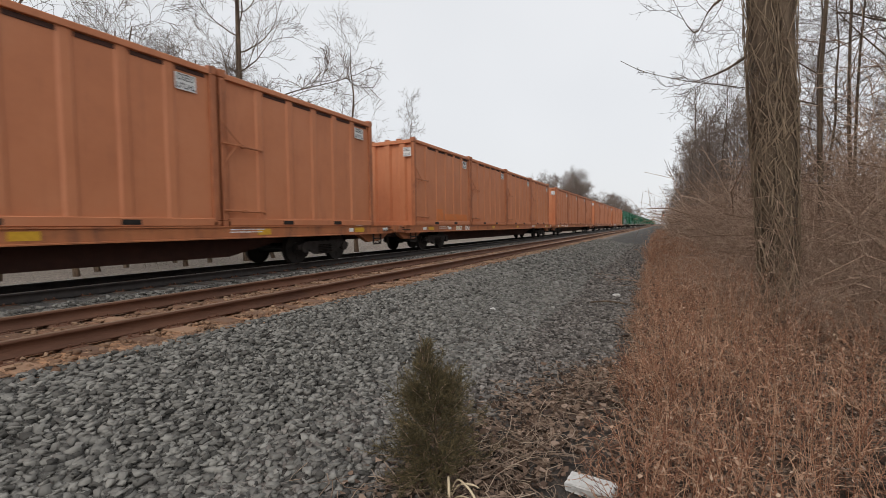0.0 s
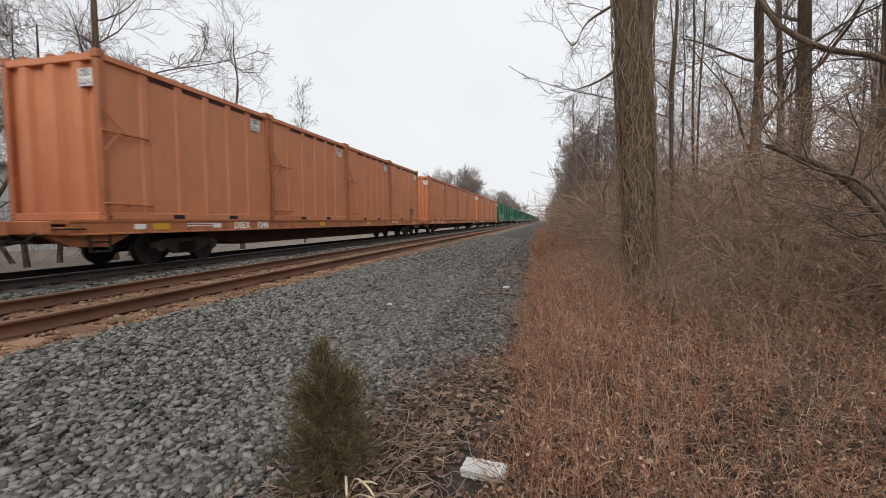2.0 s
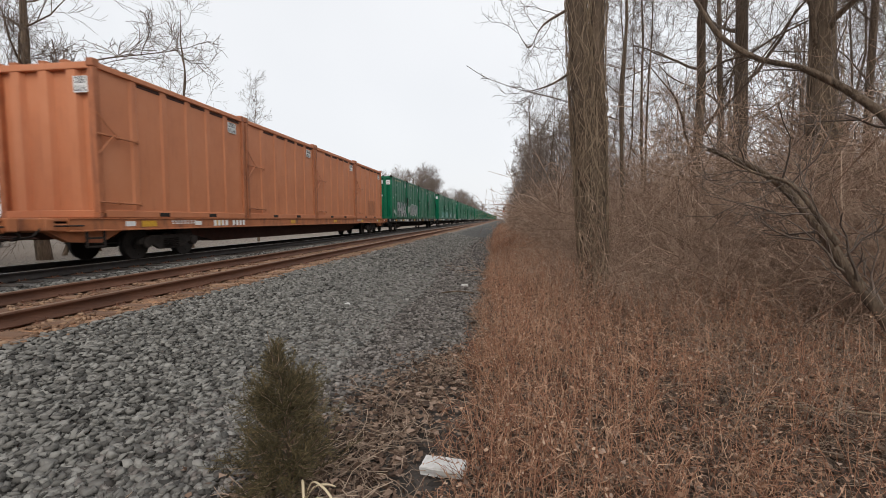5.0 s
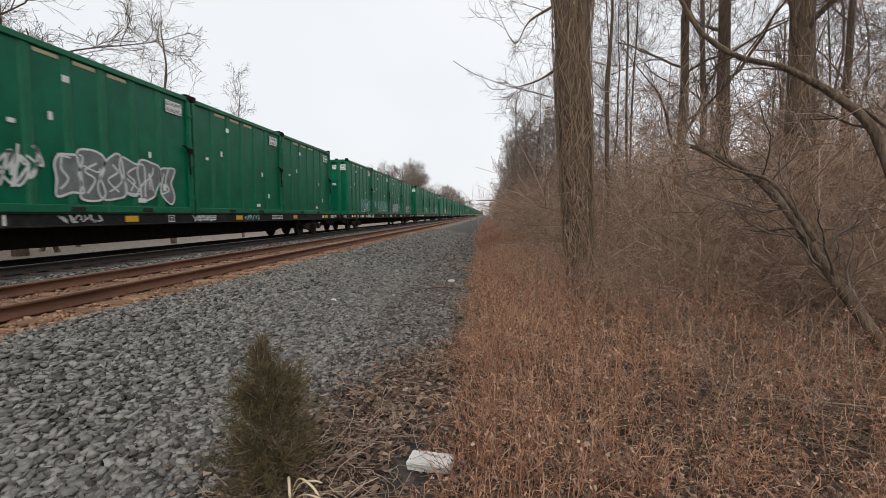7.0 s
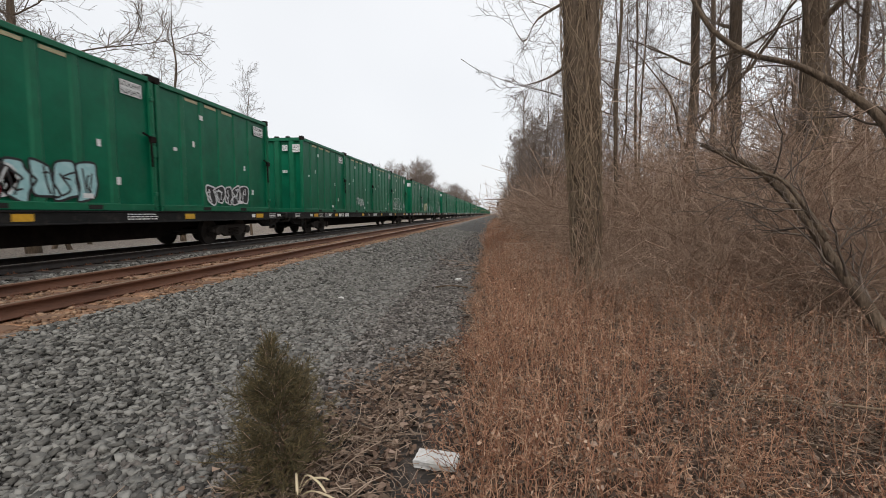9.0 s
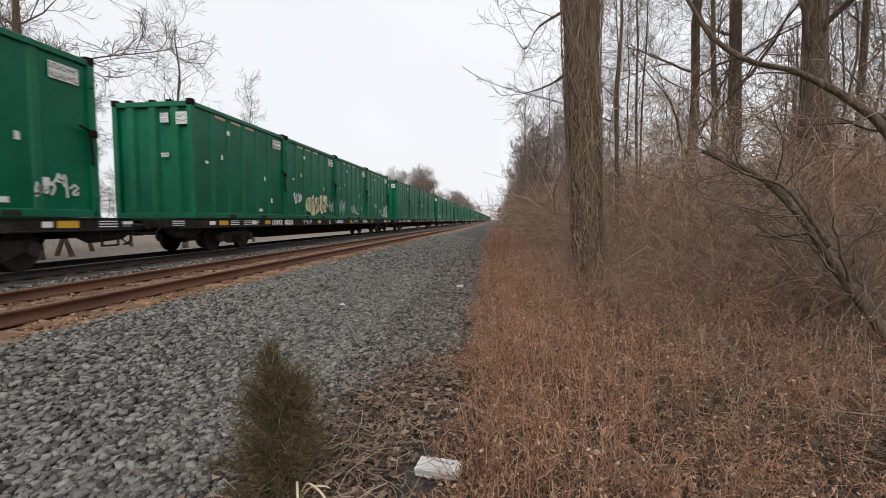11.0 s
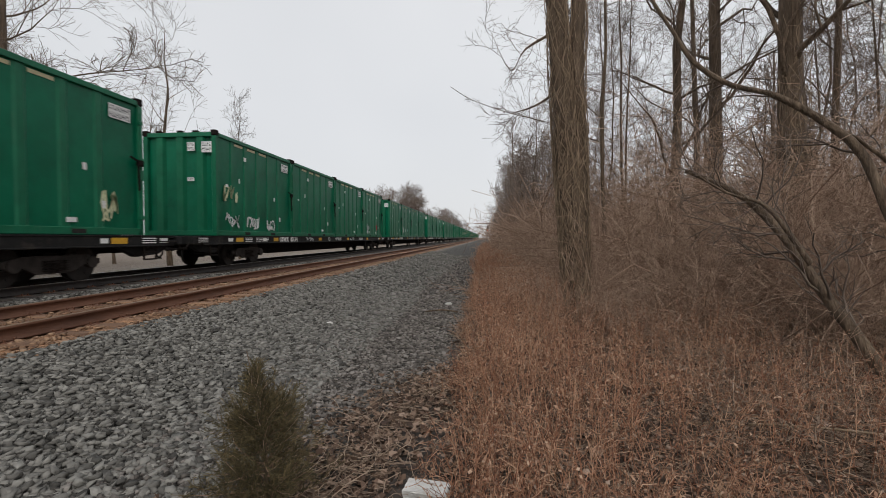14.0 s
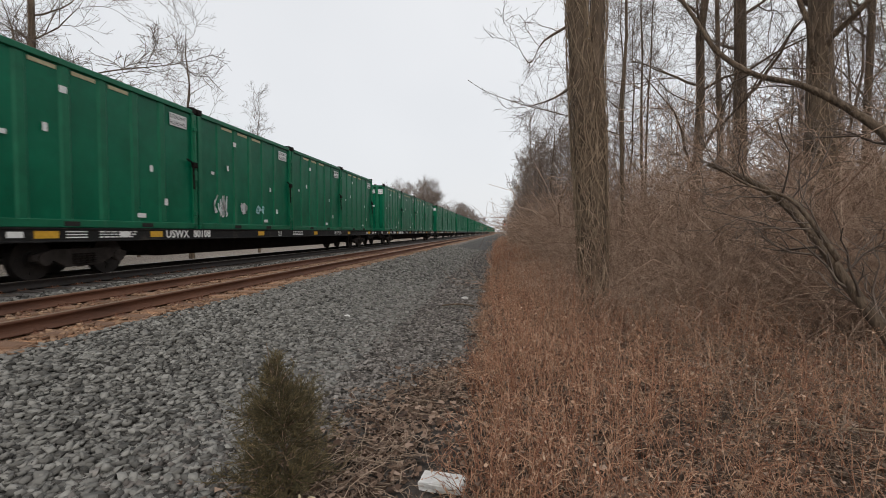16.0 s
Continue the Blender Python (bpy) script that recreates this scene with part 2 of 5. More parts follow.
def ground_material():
    """Bands across the line: dirt lane, grey ballast, rust-stained near track, ballast shoulder and fine path gravel
    (both darkened for shade between their stones), leaf litter.
    """
    m = bpy.data.materials.new("trackside_ground")
    m.use_nodes = True
    n, l = m.node_tree.nodes, m.node_tree.links
    b = n["Principled BSDF"]
    b.inputs["Roughness"].default_value = 0.95
    co = n.new("ShaderNodeTexCoord")
    big = n.new("ShaderNodeTexNoise")
    big.inputs["Scale"].default_value, big.inputs["Detail"].default_value = 0.9, 5.0
    l.new(co.outputs["Object"], big.inputs["Vector"])
    sep = n.new("ShaderNodeSeparateXYZ")
    l.new(co.outputs["Object"], sep.inputs["Vector"])
    wob = n.new("ShaderNodeMath")
    wob.operation = "MULTIPLY_ADD"
    wob.inputs[1].default_value = 1.3
    l.new(big.outputs["Fac"], wob.inputs[0])
    l.new(sep.outputs["X"], wob.inputs[2])
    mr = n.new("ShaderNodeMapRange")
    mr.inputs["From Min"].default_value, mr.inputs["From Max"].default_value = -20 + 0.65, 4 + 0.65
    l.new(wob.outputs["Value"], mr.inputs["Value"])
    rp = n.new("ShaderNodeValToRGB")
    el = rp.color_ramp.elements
    # Bands -4.1 to -0.1 carry the shade of the gaps between stones in their colour.
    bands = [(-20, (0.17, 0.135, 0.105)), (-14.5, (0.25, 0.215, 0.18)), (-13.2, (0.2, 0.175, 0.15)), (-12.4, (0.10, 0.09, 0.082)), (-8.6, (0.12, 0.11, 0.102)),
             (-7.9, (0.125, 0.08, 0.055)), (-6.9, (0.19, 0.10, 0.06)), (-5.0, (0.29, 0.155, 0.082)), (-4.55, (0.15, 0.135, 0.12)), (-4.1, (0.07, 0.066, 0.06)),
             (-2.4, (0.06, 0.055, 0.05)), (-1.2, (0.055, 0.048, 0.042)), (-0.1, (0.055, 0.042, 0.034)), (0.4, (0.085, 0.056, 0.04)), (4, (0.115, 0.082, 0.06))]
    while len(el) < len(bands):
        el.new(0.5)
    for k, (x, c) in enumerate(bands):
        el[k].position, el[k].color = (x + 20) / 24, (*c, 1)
    l.new(mr.outputs["Result"], rp.inputs["Fac"])
    vo = n.new("ShaderNodeTexVoronoi")
    vo.inputs["Scale"].default_value = 17.0
    l.new(co.outputs["Object"], vo.inputs["Vector"])
    gr = n.new("ShaderNodeSeparateColor")
    l.new(vo.outputs["Color"], gr.inputs["Color"])
    tone = n.new("ShaderNodeMapRange")
    tone.inputs["To Min"].default_value, tone.inputs["To Max"].default_value = 0.55, 1.5
    l.new(gr.outputs["Red"], tone.inputs["Value"])
    mul = n.new("ShaderNodeVectorMath")
    mul.operation = "SCALE"
    l.new(rp.outputs["Color"], mul.inputs[0])
    l.new(tone.outputs["Result"], mul.inputs["Scale"])
    l.new(mul.outputs["Vector"], b.inputs["Base Color"])
    bp = n.new("ShaderNodeBump")
    bp.inputs["Strength"].default_value, bp.inputs["Distance"].default_value = 0.9, 0.04
    bp.invert = True
    l.new(vo.outputs["Distance"], bp.inputs["Height"])
    l.new(bp.outputs["Normal"], b.inputs["Normal"])
    return m


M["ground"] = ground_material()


# ---- mesh helpers ----
def quick(name, verts, faces, mat, smooth=False):
    """A mesh from arrays: verts (n, 3), faces (m, 3 or 4)."""
    verts, faces = np.asarray(verts, np.float32), np.asarray(faces, np.int32)
    me = bpy.data.meshes.new(name)
    me.vertices.add(len(verts))
    me.vertices.foreach_set("co", verts.ravel())
    me.loops.add(faces.size)
    me.loops.foreach_set("vertex_index", faces.ravel())
    me.polygons.add(len(faces))
    me.polygons.foreach_set("loop_start", np.arange(0, faces.size, faces.shape[1], dtype=np.int32))
    if smooth:
        me.polygons.foreach_set("use_smooth", np.ones(len(faces), bool))
    me.materials.append(mat)
    me.update(calc_edges=True)
    return me


def joined(pieces):
    """Joins (verts, faces) pairs."""
    vs, fs, k = [], [], 0
    for v, f in pieces:
        vs.append(v)
        fs.append(f + k)
        k += len(v)
    return np.concatenate(vs), np.concatenate(fs)


def tubes(P, R, sides=3, cap=False):
    """Tapered tubes along polylines P (b, k, 3) with radii R (b, k)."""
    B, K, _ = P.shape
    d = P[:, -1] - P[:, 0]
    d /= np.linalg.norm(d, axis=1, keepdims=True) + 1e-9
    ref = np.where(np.abs(d[:, 2:3]) > 0.9, np.array([[1.0, 0, 0]]), np.array([[0, 0, 1.0]]))
    u = np.cross(d, ref)
    u /= np.linalg.norm(u, axis=1, keepdims=True) + 1e-9
    w = np.cross(d, u)
    a = np.arange(sides) * 2 * np.pi / sides
    ring = np.cos(a)[None, :, None] * u[:, None] + np.sin(a)[None, :, None] * w[:, None]
    Rr = R[:, :, None, None]
    if sides >= 8:  # bark is never quite round
        Rr = Rr * np.random.default_rng(K * 31 + sides).uniform(0.9, 1.1, (B, K, sides, 1))
    V = P[:, :, None, :] + Rr * ring[:, None]
    i = np.arange(B)[:, None, None] * K * sides + np.arange(K - 1)[None, :, None] * sides
    s, s2 = np.arange(sides)[None, None], (np.arange(sides)[None, None] + 1) % sides
    F = np.stack([i + s, i + s2, i + sides + s2, i + sides + s], -1)
    return V.reshape(-1, 3), F.reshape(-1, 4)


def grow(rng, P, R, n, length, angle, k=3, first=0.25, up=0.1, wig=0.15, thick=0.55, tip=0.25, shrink=0.6, least=0.0):
    """Branches that leave the parents (P, R): n each, from the part `first` of their length on."""
    B, K, _ = P.shape
    t = first + (1 - first) * (np.arange(n)[None] + rng.random((B, n))) / n
    t = np.clip(t, 0, 0.995)
    f = t * (K - 1)
    i = f.astype(int)
    fr = (f - i)[..., None]
    b = np.arange(B)[:, None]
    p = P[b, i] * (1 - fr) + P[b, i + 1] * fr
    tan = P[b, i + 1] - P[b, i]
    tan /= np.linalg.norm(tan, axis=2, keepdims=True) + 1e-9
    r0 = (R[b, i] * (1 - fr[..., 0]) + R[b, i + 1] * fr[..., 0]) * thick
    q = rng.normal(size=(B, n, 3))
    q -= (q * tan).sum(2, keepdims=True) * tan
    q /= np.linalg.norm(q, axis=2, keepdims=True) + 1e-9
    a = np.radians(angle) * rng.uniform(0.7, 1.25, (B, n, 1))
    d = tan * np.cos(a) + q * np.sin(a)
    L = length * (1 - shrink * t) * rng.uniform(0.65, 1.25, (B, n))
    d, p, L = d.reshape(-1, 3), p.reshape(-1, 3), L.reshape(-1, 1)
    pts = [p]
    for _ in range(k):
        d = d + rng.normal(size=d.shape) * wig + np.array([0, 0, up])
        d /= np.linalg.norm(d, axis=1, keepdims=True) + 1e-9
        p = p + d * L / k
        pts.append(p)
    rad = np.maximum(r0.reshape(-1, 1) * np.linspace(1, tip, k + 1)[None], least)
    return np.stack(pts, 1), rad


def boxy(bm, c, s, bevel=0.0, turn=None):
    """A box with bevelled edges in bm: centre, size."""
    m = Matrix.Translation(c) @ (turn or Matrix()) @ Matrix.Diagonal((*s, 1))
    got = bmesh.ops.create_cube(bm, size=1.0, matrix=m)
    if bevel:
        edges = {e for v in got["verts"] for e in v.link_edges}
        bmesh.ops.bevel(bm, geom=list(edges), offset=bevel, segments=1, affect="EDGES", clamp_overlap=True)
    return bm


def round_bar(bm, a, b, r, sides=8):
    a, b = Vector(a), Vector(b)
    m = Matrix.Translation((a + b) / 2) @ (b - a).to_track_quat("Z", "Y").to_matrix().to_4x4()
    bmesh.ops.create_cone(bm, cap_ends=True, segments=sides, radius1=r, radius2=r, depth=(b - a).length, matrix=m)
    return bm


def disc(bm, c, r, w, sides=20, axis="X", r2=None):
    turn = pose(0, 0, 0, 0, 90, 0) if axis == "X" else pose(0, 0, 0, 90, 0, 0) if axis == "Y" else Matrix()
    bmesh.ops.create_cone(bm, cap_ends=True, segments=sides, radius1=r, radius2=r if r2 is None else r2, depth=w, matrix=Matrix.Translation(c) @ turn)
    return bm


def mesh_of(name, bm, mat):
    me = bpy.data.meshes.new(name)
    bm.to_mesh(me)
    bm.free()
    me.materials.append(mat)
    return me


def part(name, bm, mat, parent, label="", at=None):
    """Links a bmesh or a mesh as one mesh object under a thing or a part."""
    me = mesh_of(name, bm, mat) if isinstance(bm, bmesh.types.BMesh) else bm
    ob = new(name, me)
    ob.parent = parent
    if at is not None:
        ob.matrix_basis = at
    if label:
        tagged(ob, label)
    return ob


def box_part(name, c, s, mat, parent, bevel=0.0, label="", turn=None):
    return part(name, boxy(bmesh.new(), (0, 0, 0), s, bevel, turn), mat, parent, label, pose(*c))


def lettering(name, text, size, mat, depth=0.002, width=1.0, bold=0.0, tight=1.0):
    """Text as a mesh, lying in the x-y plane, centred."""
    cu = bpy.data.curves.new(name, "FONT")
    cu.body, cu.size, cu.extrude, cu.align_x, cu.align_y, cu.resolution_u, cu.offset = text, size, depth, "CENTER", "CENTER", 2, bold
    cu.space_character = tight
    ob = new(name, cu)
    me = bpy.data.meshes.new_from_object(ob)
    bpy.data.objects.remove(ob)
    me.name = name
    me.materials.clear()
    me.materials.append(mat)
    if width != 1.0:
        me.transform(Matrix.Diagonal((width, 1, 1, 1)))
    return me


# ---- ground, tracks ----
PROFILE_X = [-700, -40, -15, -13, -12.3, -8.6, -8.2, -7.7, -4.75, -4.3, -2.7, -1.5, 0, 3, 12, 40, 700]
PROFILE_Z = [-0.9, -0.7, -0.45, -0.42, -0.2, -0.2, -0.25, -0.2, -0.2, -0.27, -0.58, -0.63, -0.63, -0.6, -0.5, -0.4, -0.2]


def ground_z(x, y):
    z = np.interp(x, PROFILE_X, PROFILE_Z)
    rough = np.where(np.asarray(x) > -0.5, 0.05, 0.012)
    return z + rough * (np.sin(1.7 * np.asarray(x) + 0.9 * np.asarray(y)) * 0.5 + np.sin(0.63 * np.asarray(x) - 1.3 * np.asarray(y)) * 0.5)


def build_ground():
    xs = np.concatenate([[-1500, -500, -200, -80], np.arange(-40, -16, 2.0), np.arange(-16, 6, 0.25), np.arange(6, 40, 1.0), [60, 120, 300, 800, 1500]])
    ys = np.concatenate([[-400, -150, -60, -30], np.arange(-15, 22, 0.4), np.arange(22, 80, 1.0), np.arange(80, 400, 8.0), [500, 700, 1000, 1600, 2600, 4000]])
    X, Y = np.meshgrid(xs, ys)
    V = np.stack([X, Y, ground_z(X, Y)], -1).reshape(-1, 3)
    i = (np.arange(len(ys) - 1)[:, None] * len(xs) + np.arange(len(xs) - 1)[None]).ravel()
    F = np.stack([i, i + 1, i + 1 + len(xs), i + len(xs)], -1)
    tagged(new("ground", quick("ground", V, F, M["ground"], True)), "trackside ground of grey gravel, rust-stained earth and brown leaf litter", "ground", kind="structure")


build_ground()
NEAR_TRACK, FAR_TRACK = -6.2, -10.3


def rail_mesh(name, outline, y0, y1, mat):
    n = len(outline)
    V = [(x, y, z) for y in (y0, y1) for x, z in outline]
    F = [(i, (i + 1) % n, n + (i + 1) % n, n + i) for i in range(n)]
    me = quick(name, V, F, mat)
    return me


def build_track(x, name, label, rail_mat, head_mat, tie_mat, y_near, y_far):
    track = tagged(new(name), label, "railway track", kind="structure")
    track.matrix_basis = pose(x, 0, 0)
    web = [(-0.07, -0.17), (0.07, -0.17), (0.07, -0.155), (0.012, -0.13), (0.012, -0.045), (0.036, -0.035), (0.036, -0.008), (-0.036, -0.008), (-0.036, -0.035),
           (-0.012, -0.045), (-0.012, -0.13), (-0.07, -0.155)]
    head = [(-0.036, -0.008), (0.036, -0.008), (0.032, -0.001), (0.02, 0.0), (-0.02, 0.0), (-0.032, -0.001)]
    for side in (-0.753, 0.753):
        rail = part("rail", rail_mesh("rail", web, -60, 1200, rail_mat), None, track, at=pose(side, 0, 0))
        part("rail_head", rail_mesh("rail_head", head, -60, 1200, head_mat), None, rail, "worn running surface")
    rng = random.Random(5)
    bm = boxy(bmesh.new(), (0, 0, -0.085), (2.6, 0.23, 0.17), 0.014)
    shared = mesh_of("sleeper", bm, tie_mat)
    bm = boxy(bmesh.new(), (0, 0, 0), (0.36, 0.19, 0.02), 0.004)
    for dx in (-0.13, 0.13):
        for dy in (-0.06, 0.06):
            boxy(bm, (dx, dy, 0.025), (0.025, 0.025, 0.035))
    plate = mesh_of("tie_plate", bm, M["rail"])
    count = int((y_far - y_near) / 0.54)
    for k in range(count):
        y = y_near + k * 0.54
        if k < 150:
            s = part("sleeper", shared, None, track, at=pose(rng.uniform(-0.06, 0.06), y + rng.uniform(-0.03, 0.03), -0.178, 0, 0, rng.uniform(-1.2, 1.2)))
            if k < 34:
                for side in (-0.753, 0.753):
                    part("tie_plate", plate, None, s, at=pose(side, 0, -0.002))
    rest = bmesh.new()
    for k in range(150, 700):
        boxy(rest, (0, y_near + k * 0.54, -0.263), (2.6, 0.23, 0.17))
    tagged(part("far_sleepers", rest, tie_mat, track), kind="stuff")
    return track


build_track(NEAR_TRACK, "railway_track", "rust-brown rails on weathered timber sleepers in stained ballast", M["rail"], M["railhead_dull"], M["tie"], -4.0, 80)
build_track(FAR_TRACK, "railway_track", "rails and sleepers coloured dark for the shade under the passing train, on grey ballast", M["rail_shaded"], M["railhead"], M["tie_shaded"], -4.0, 80)

# ---- the train ----
BOX_L, BOX_W, BOX_H, DECK = 5.98, 2.6, 3.47, 1.072
CAR_PITCH, BOX_PITCH = 27.4, 6.06
TRAIN = []  # (thing, place along the train)


def side_face(y, z, x=1.3):
    """A pose on the side that faces +x: writing runs along +y."""
    return pose(x, y, z, 90, 0, 90)


def end_face(x, z, y):
    """A pose on the end that faces -y."""
    return pose(x, y, z, 90, 0, 0)


def bars_plate(parent, at, w, h, rows, seed, word=""):
    """A white plate with rows of marks, the top row a word where it can be read."""
    rng = random.Random(seed)
    p = part("label_plate", boxy(bmesh.new(), (0, 0, 0), (w, h, 0.006)), M["plate"], parent, "white label plate with dark marks", at)
    if word:
        part("lettering", lettering("lettering", word, h * 0.56, M["ink"], bold=0.002, width=w * 0.9 / (h * 0.56 * 2.75)), None, p, at=pose(0, h * 0.24, 0.005))
    bm = bmesh.new()
    for r in range(1 if word else 0, rows):
        n = 5 if w < 0.5 else 9
        step = (w - 0.04) / n
        z = h / 2 - h * (r + 0.5) / rows
        for k in range(n):
            x = -w / 2 + 0.02 + step * (k + 0.5)
            boxy(bm, (x - step * 0.25, z, 0.004), (step * 0.2, h / rows * 0.68, 0.004))
            boxy(bm, (x + step * 0.08, z + rng.choice((-1, 0, 1)) * h / rows * 0.25, 0.004), (step * 0.45, h / rows * 0.18, 0.004))
    tagged(part("mark", bm, M["ink"], p), kind="stuff")


def container(colour, detailed=True):
    paint, rib, post = (M["orange"], M["orange"], M["orange_post"]) if colour == "orange" else (M["green"], M["green_rib"], M["green_rib"])
    label = ("weathered orange-brown steel waste container with vertical ribs, on a flatcar" if colour == "orange"
             else "dark green steel waste container with vertical ribs, on a flatcar")
    c = tagged(new("freight_container"), label, "container", "containers on the train")
    hx, hy = BOX_W / 2, BOX_L / 2
    part("shell", boxy(bmesh.new(), (0, 0, BOX_H / 2 - 0.02), (BOX_W - 0.13, BOX_L - 0.26, BOX_H - 0.16), 0.01), paint, c)
    ys = [-1.85, -0.83, 0.12, 1.02, 1.92] if colour == "orange" else [-1.95, -1.05, -0.15, 0.75, 1.65]
    if detailed:
        rib_bm = bmesh.new()
        v = [rib_bm.verts.new((x, y, z)) for z in (0.14, BOX_H - 0.13) for x, y in ((0, -0.13), (0.034, -0.08), (0.034, 0.08), (0, 0.13))]
        for a in range(3):
            rib_bm.faces.new((v[a], v[a + 1], v[a + 5], v[a + 4]))
        rib_bm.faces.new((v[3], v[2], v[1], v[0]))
        rib_bm.faces.new((v[4], v[5], v[6], v[7]))
        me = mesh_of("rib", rib_bm, rib)
        for y in ys:
            part("rib", me, None, c, at=pose(hx - 0.065, y, 0))
            part("rib", me, None, c, at=pose(-hx + 0.065, y, 0, 0, 0, 180))
        wide = me.copy()
        wide.transform(Matrix.Diagonal((3.2, 1.35, 1, 1)))
        for x in (-0.72, 0.0, 0.72):
            part("rib", wide, None, c, at=pose(x, -hy + 0.13, 0, 0, 0, -90))
            part("rib", wide, None, c, at=pose(x, hy - 0.13, 0, 0, 0, 90))
    else:
        bm = bmesh.new()
        for y in ys:
            boxy(bm, (hx - 0.05, y, BOX_H / 2), (0.06, 0.2, BOX_H - 0.2))
        for x in (-0.72, 0, 0.72):
            boxy(bm, (x, -hy + 0.05, BOX_H / 2), (0.3, 0.06, BOX_H - 0.2))
        part("ribs", bm, rib, c)
    for s in (-1, 1):
        box_part("top_rail", (s * (hx - 0.05), 0, BOX_H - 0.07), (0.10, BOX_L - 0.2, 0.13), rib, c, 0.012)
        box_part("bottom_rail", (s * (hx - 0.05), 0, 0.09), (0.10, BOX_L - 0.2, 0.17), rib, c, 0.012)
        box_part("end_header", (0, s * (hy - 0.05), BOX_H - 0.08), (BOX_W - 0.3, 0.10, 0.15), rib, c, 0.012)
        box_part("end_sill", (0, s * (hy - 0.05), 0.09), (BOX_W - 0.3, 0.10, 0.17), rib, c, 0.012)
        for e in (-1, 1):
            box_part("corner_post", (s * (hx - 0.08), e * (hy - 0.08), BOX_H / 2), (0.16, 0.16, BOX_H - 0.24), post, c, 0.015)
            box_part("corner_casting", (s * (hx - 0.085), e * (hy - 0.09), BOX_H - 0.02), (0.18, 0.2, 0.18), post if colour == "orange" else M["under"], c, 0.015)
            box_part("corner_casting", (s * (hx - 0.085), e * (hy - 0.09), 0.06), (0.17, 0.18, 0.12), post, c, 0.012)
    part("lid", boxy(bmesh.new(), (0, 0, BOX_H - 0.09), (BOX_W - 0.2, BOX_L - 0.2, 0.08), 0.02), paint, c)
    if not detailed:
        box_part("label_plate", (0.85, -hy - 0.012, BOX_H - 0.5), (0.42, 0.01, 0.32), M["plate"], c, label="pale label plate")
        return c
    for x in (-0.75, 0.0, 0.55):
        box_part("lid_hinge", (x, -hy + 0.08, BOX_H + 0.02), (0.2, 0.14, 0.09), post if colour == "orange" else M["under"], c, 0.02)
    # fork pockets, shade strips and cream strips below the top rail
    # Flat plates without a hole: the shade inside the pockets is their dark colour.
    for y in (-1.0, 1.05):
        box_part("fork_pocket", (hx + 0.001, y, 0.085), (0.012, 0.36, 0.1), M["slot"], c, 0.003)
    edges = [-hy + 0.15] + ys + [hy - 0.15]
    for k, (a, b) in enumerate(zip(edges, edges[1:])):
        # Dark brown strips stand in for the shade under the overhanging rail; no openings here.
        if colour == "orange" and k:
            box_part("vent", (hx - 0.058, (a + b) / 2 + 0.02, BOX_H - 0.19), (0.012, (b - a) - 0.26, 0.085), M["under_red"], c, 0.002)
        if colour == "green" and 0 < k < 4:
            box_part("vent_cover", (hx - 0.055, (a + b) / 2, BOX_H - 0.21), (0.014, (b - a) - 0.34, 0.085), M["cream"], c, 0.002)
    if colour == "orange":
        for z, reach in ((1.88, 1.12), (0.36, 1.15)):
            bm = round_bar(bmesh.new(), (hx + 0.045, -hy - 0.03, z), (hx + 0.045, -hy + reach, z - 0.03), 0.022)
            boxy(bm, (hx + 0.03, -hy + 0.55, z - 0.01), (0.05, 0.09, 0.09), 0.01)
            boxy(bm, (hx + 0.03, -hy + reach, z - 0.03), (0.05, 0.06, 0.09), 0.01)
            part("latch_bar", bm, M["orange_dark"], c)
        bm = bmesh.new()
        p = [(hx + 0.05, -hy + 0.0, 2.35), (hx + 0.06, -hy + 0.22, 2.1), (hx + 0.06, -hy + 0.45, 1.92), (hx + 0.06, -hy + 0.24, 1.72), (hx + 0.05, -hy + 0.02, 1.45)]
        for a, b in zip(p, p[1:]):
            round_bar(bm, a, b, 0.016, 6)
        part("latch_chain", bm, M["orange_dark"], c)
    else:
        bm = round_bar(bmesh.new(), (hx + 0.03, hy - 0.12, 0.3), (hx + 0.03, hy - 0.12, 3.15), 0.024)
        for z, h in ((0.45, 0.1), (1.55, 0.28), (1.95, 0.1), (2.9, 0.1)):
            boxy(bm, (hx + 0.03, hy - 0.12, z), (0.07, 0.12, h), 0.012)
        part("locking_rod", bm, M["green_rib"], c)
        bm = round_bar(bmesh.new(), (hx + 0.06, hy - 0.5, 1.98), (hx + 0.07, hy - 0.26, 1.9), 0.03, 6)
        round_bar(bm, (hx + 0.07, hy - 0.26, 1.92), (hx + 0.06, hy - 0.22, 1.15), 0.026, 6)
        boxy(bm, (hx + 0.04, hy - 0.16, 1.86), (0.09, 0.2, 0.16), 0.02)
        part("latch_handle", bm, M["under"], c, "dark bent latch handle")
        for y, z, w, h in ((-1.5, 2.0, 0.09, 0.17), (1.25, 1.55, 0.09, 0.16), (-2.3, 1.75, 0.14, 0.09), (1.75, 0.72, 0.11, 0.18), (0.9, 0.33, 0.26, 0.11), (-1.1, 2.85, 0.16, 0.14)):
            box_part("sticker", (hx - 0.028, y, z), (0.012, w, h), M["plate"], c, label="small pale sticker")
        bars_plate(c, end_face(0.42, BOX_H - 0.48, -hy + 0.008), 0.26, 0.28, 2, 3)
        bars_plate(c, end_face(0.40, 1.9, -hy + 0.008), 0.24, 0.12, 1, 4)
    bars_plate(c, side_face(hy - 0.72, BOX_H - 0.46, hx - 0.028), 0.66 if colour == "green" else 0.46, 0.34, 2, 1, "" if colour == "green" else "DSEU")
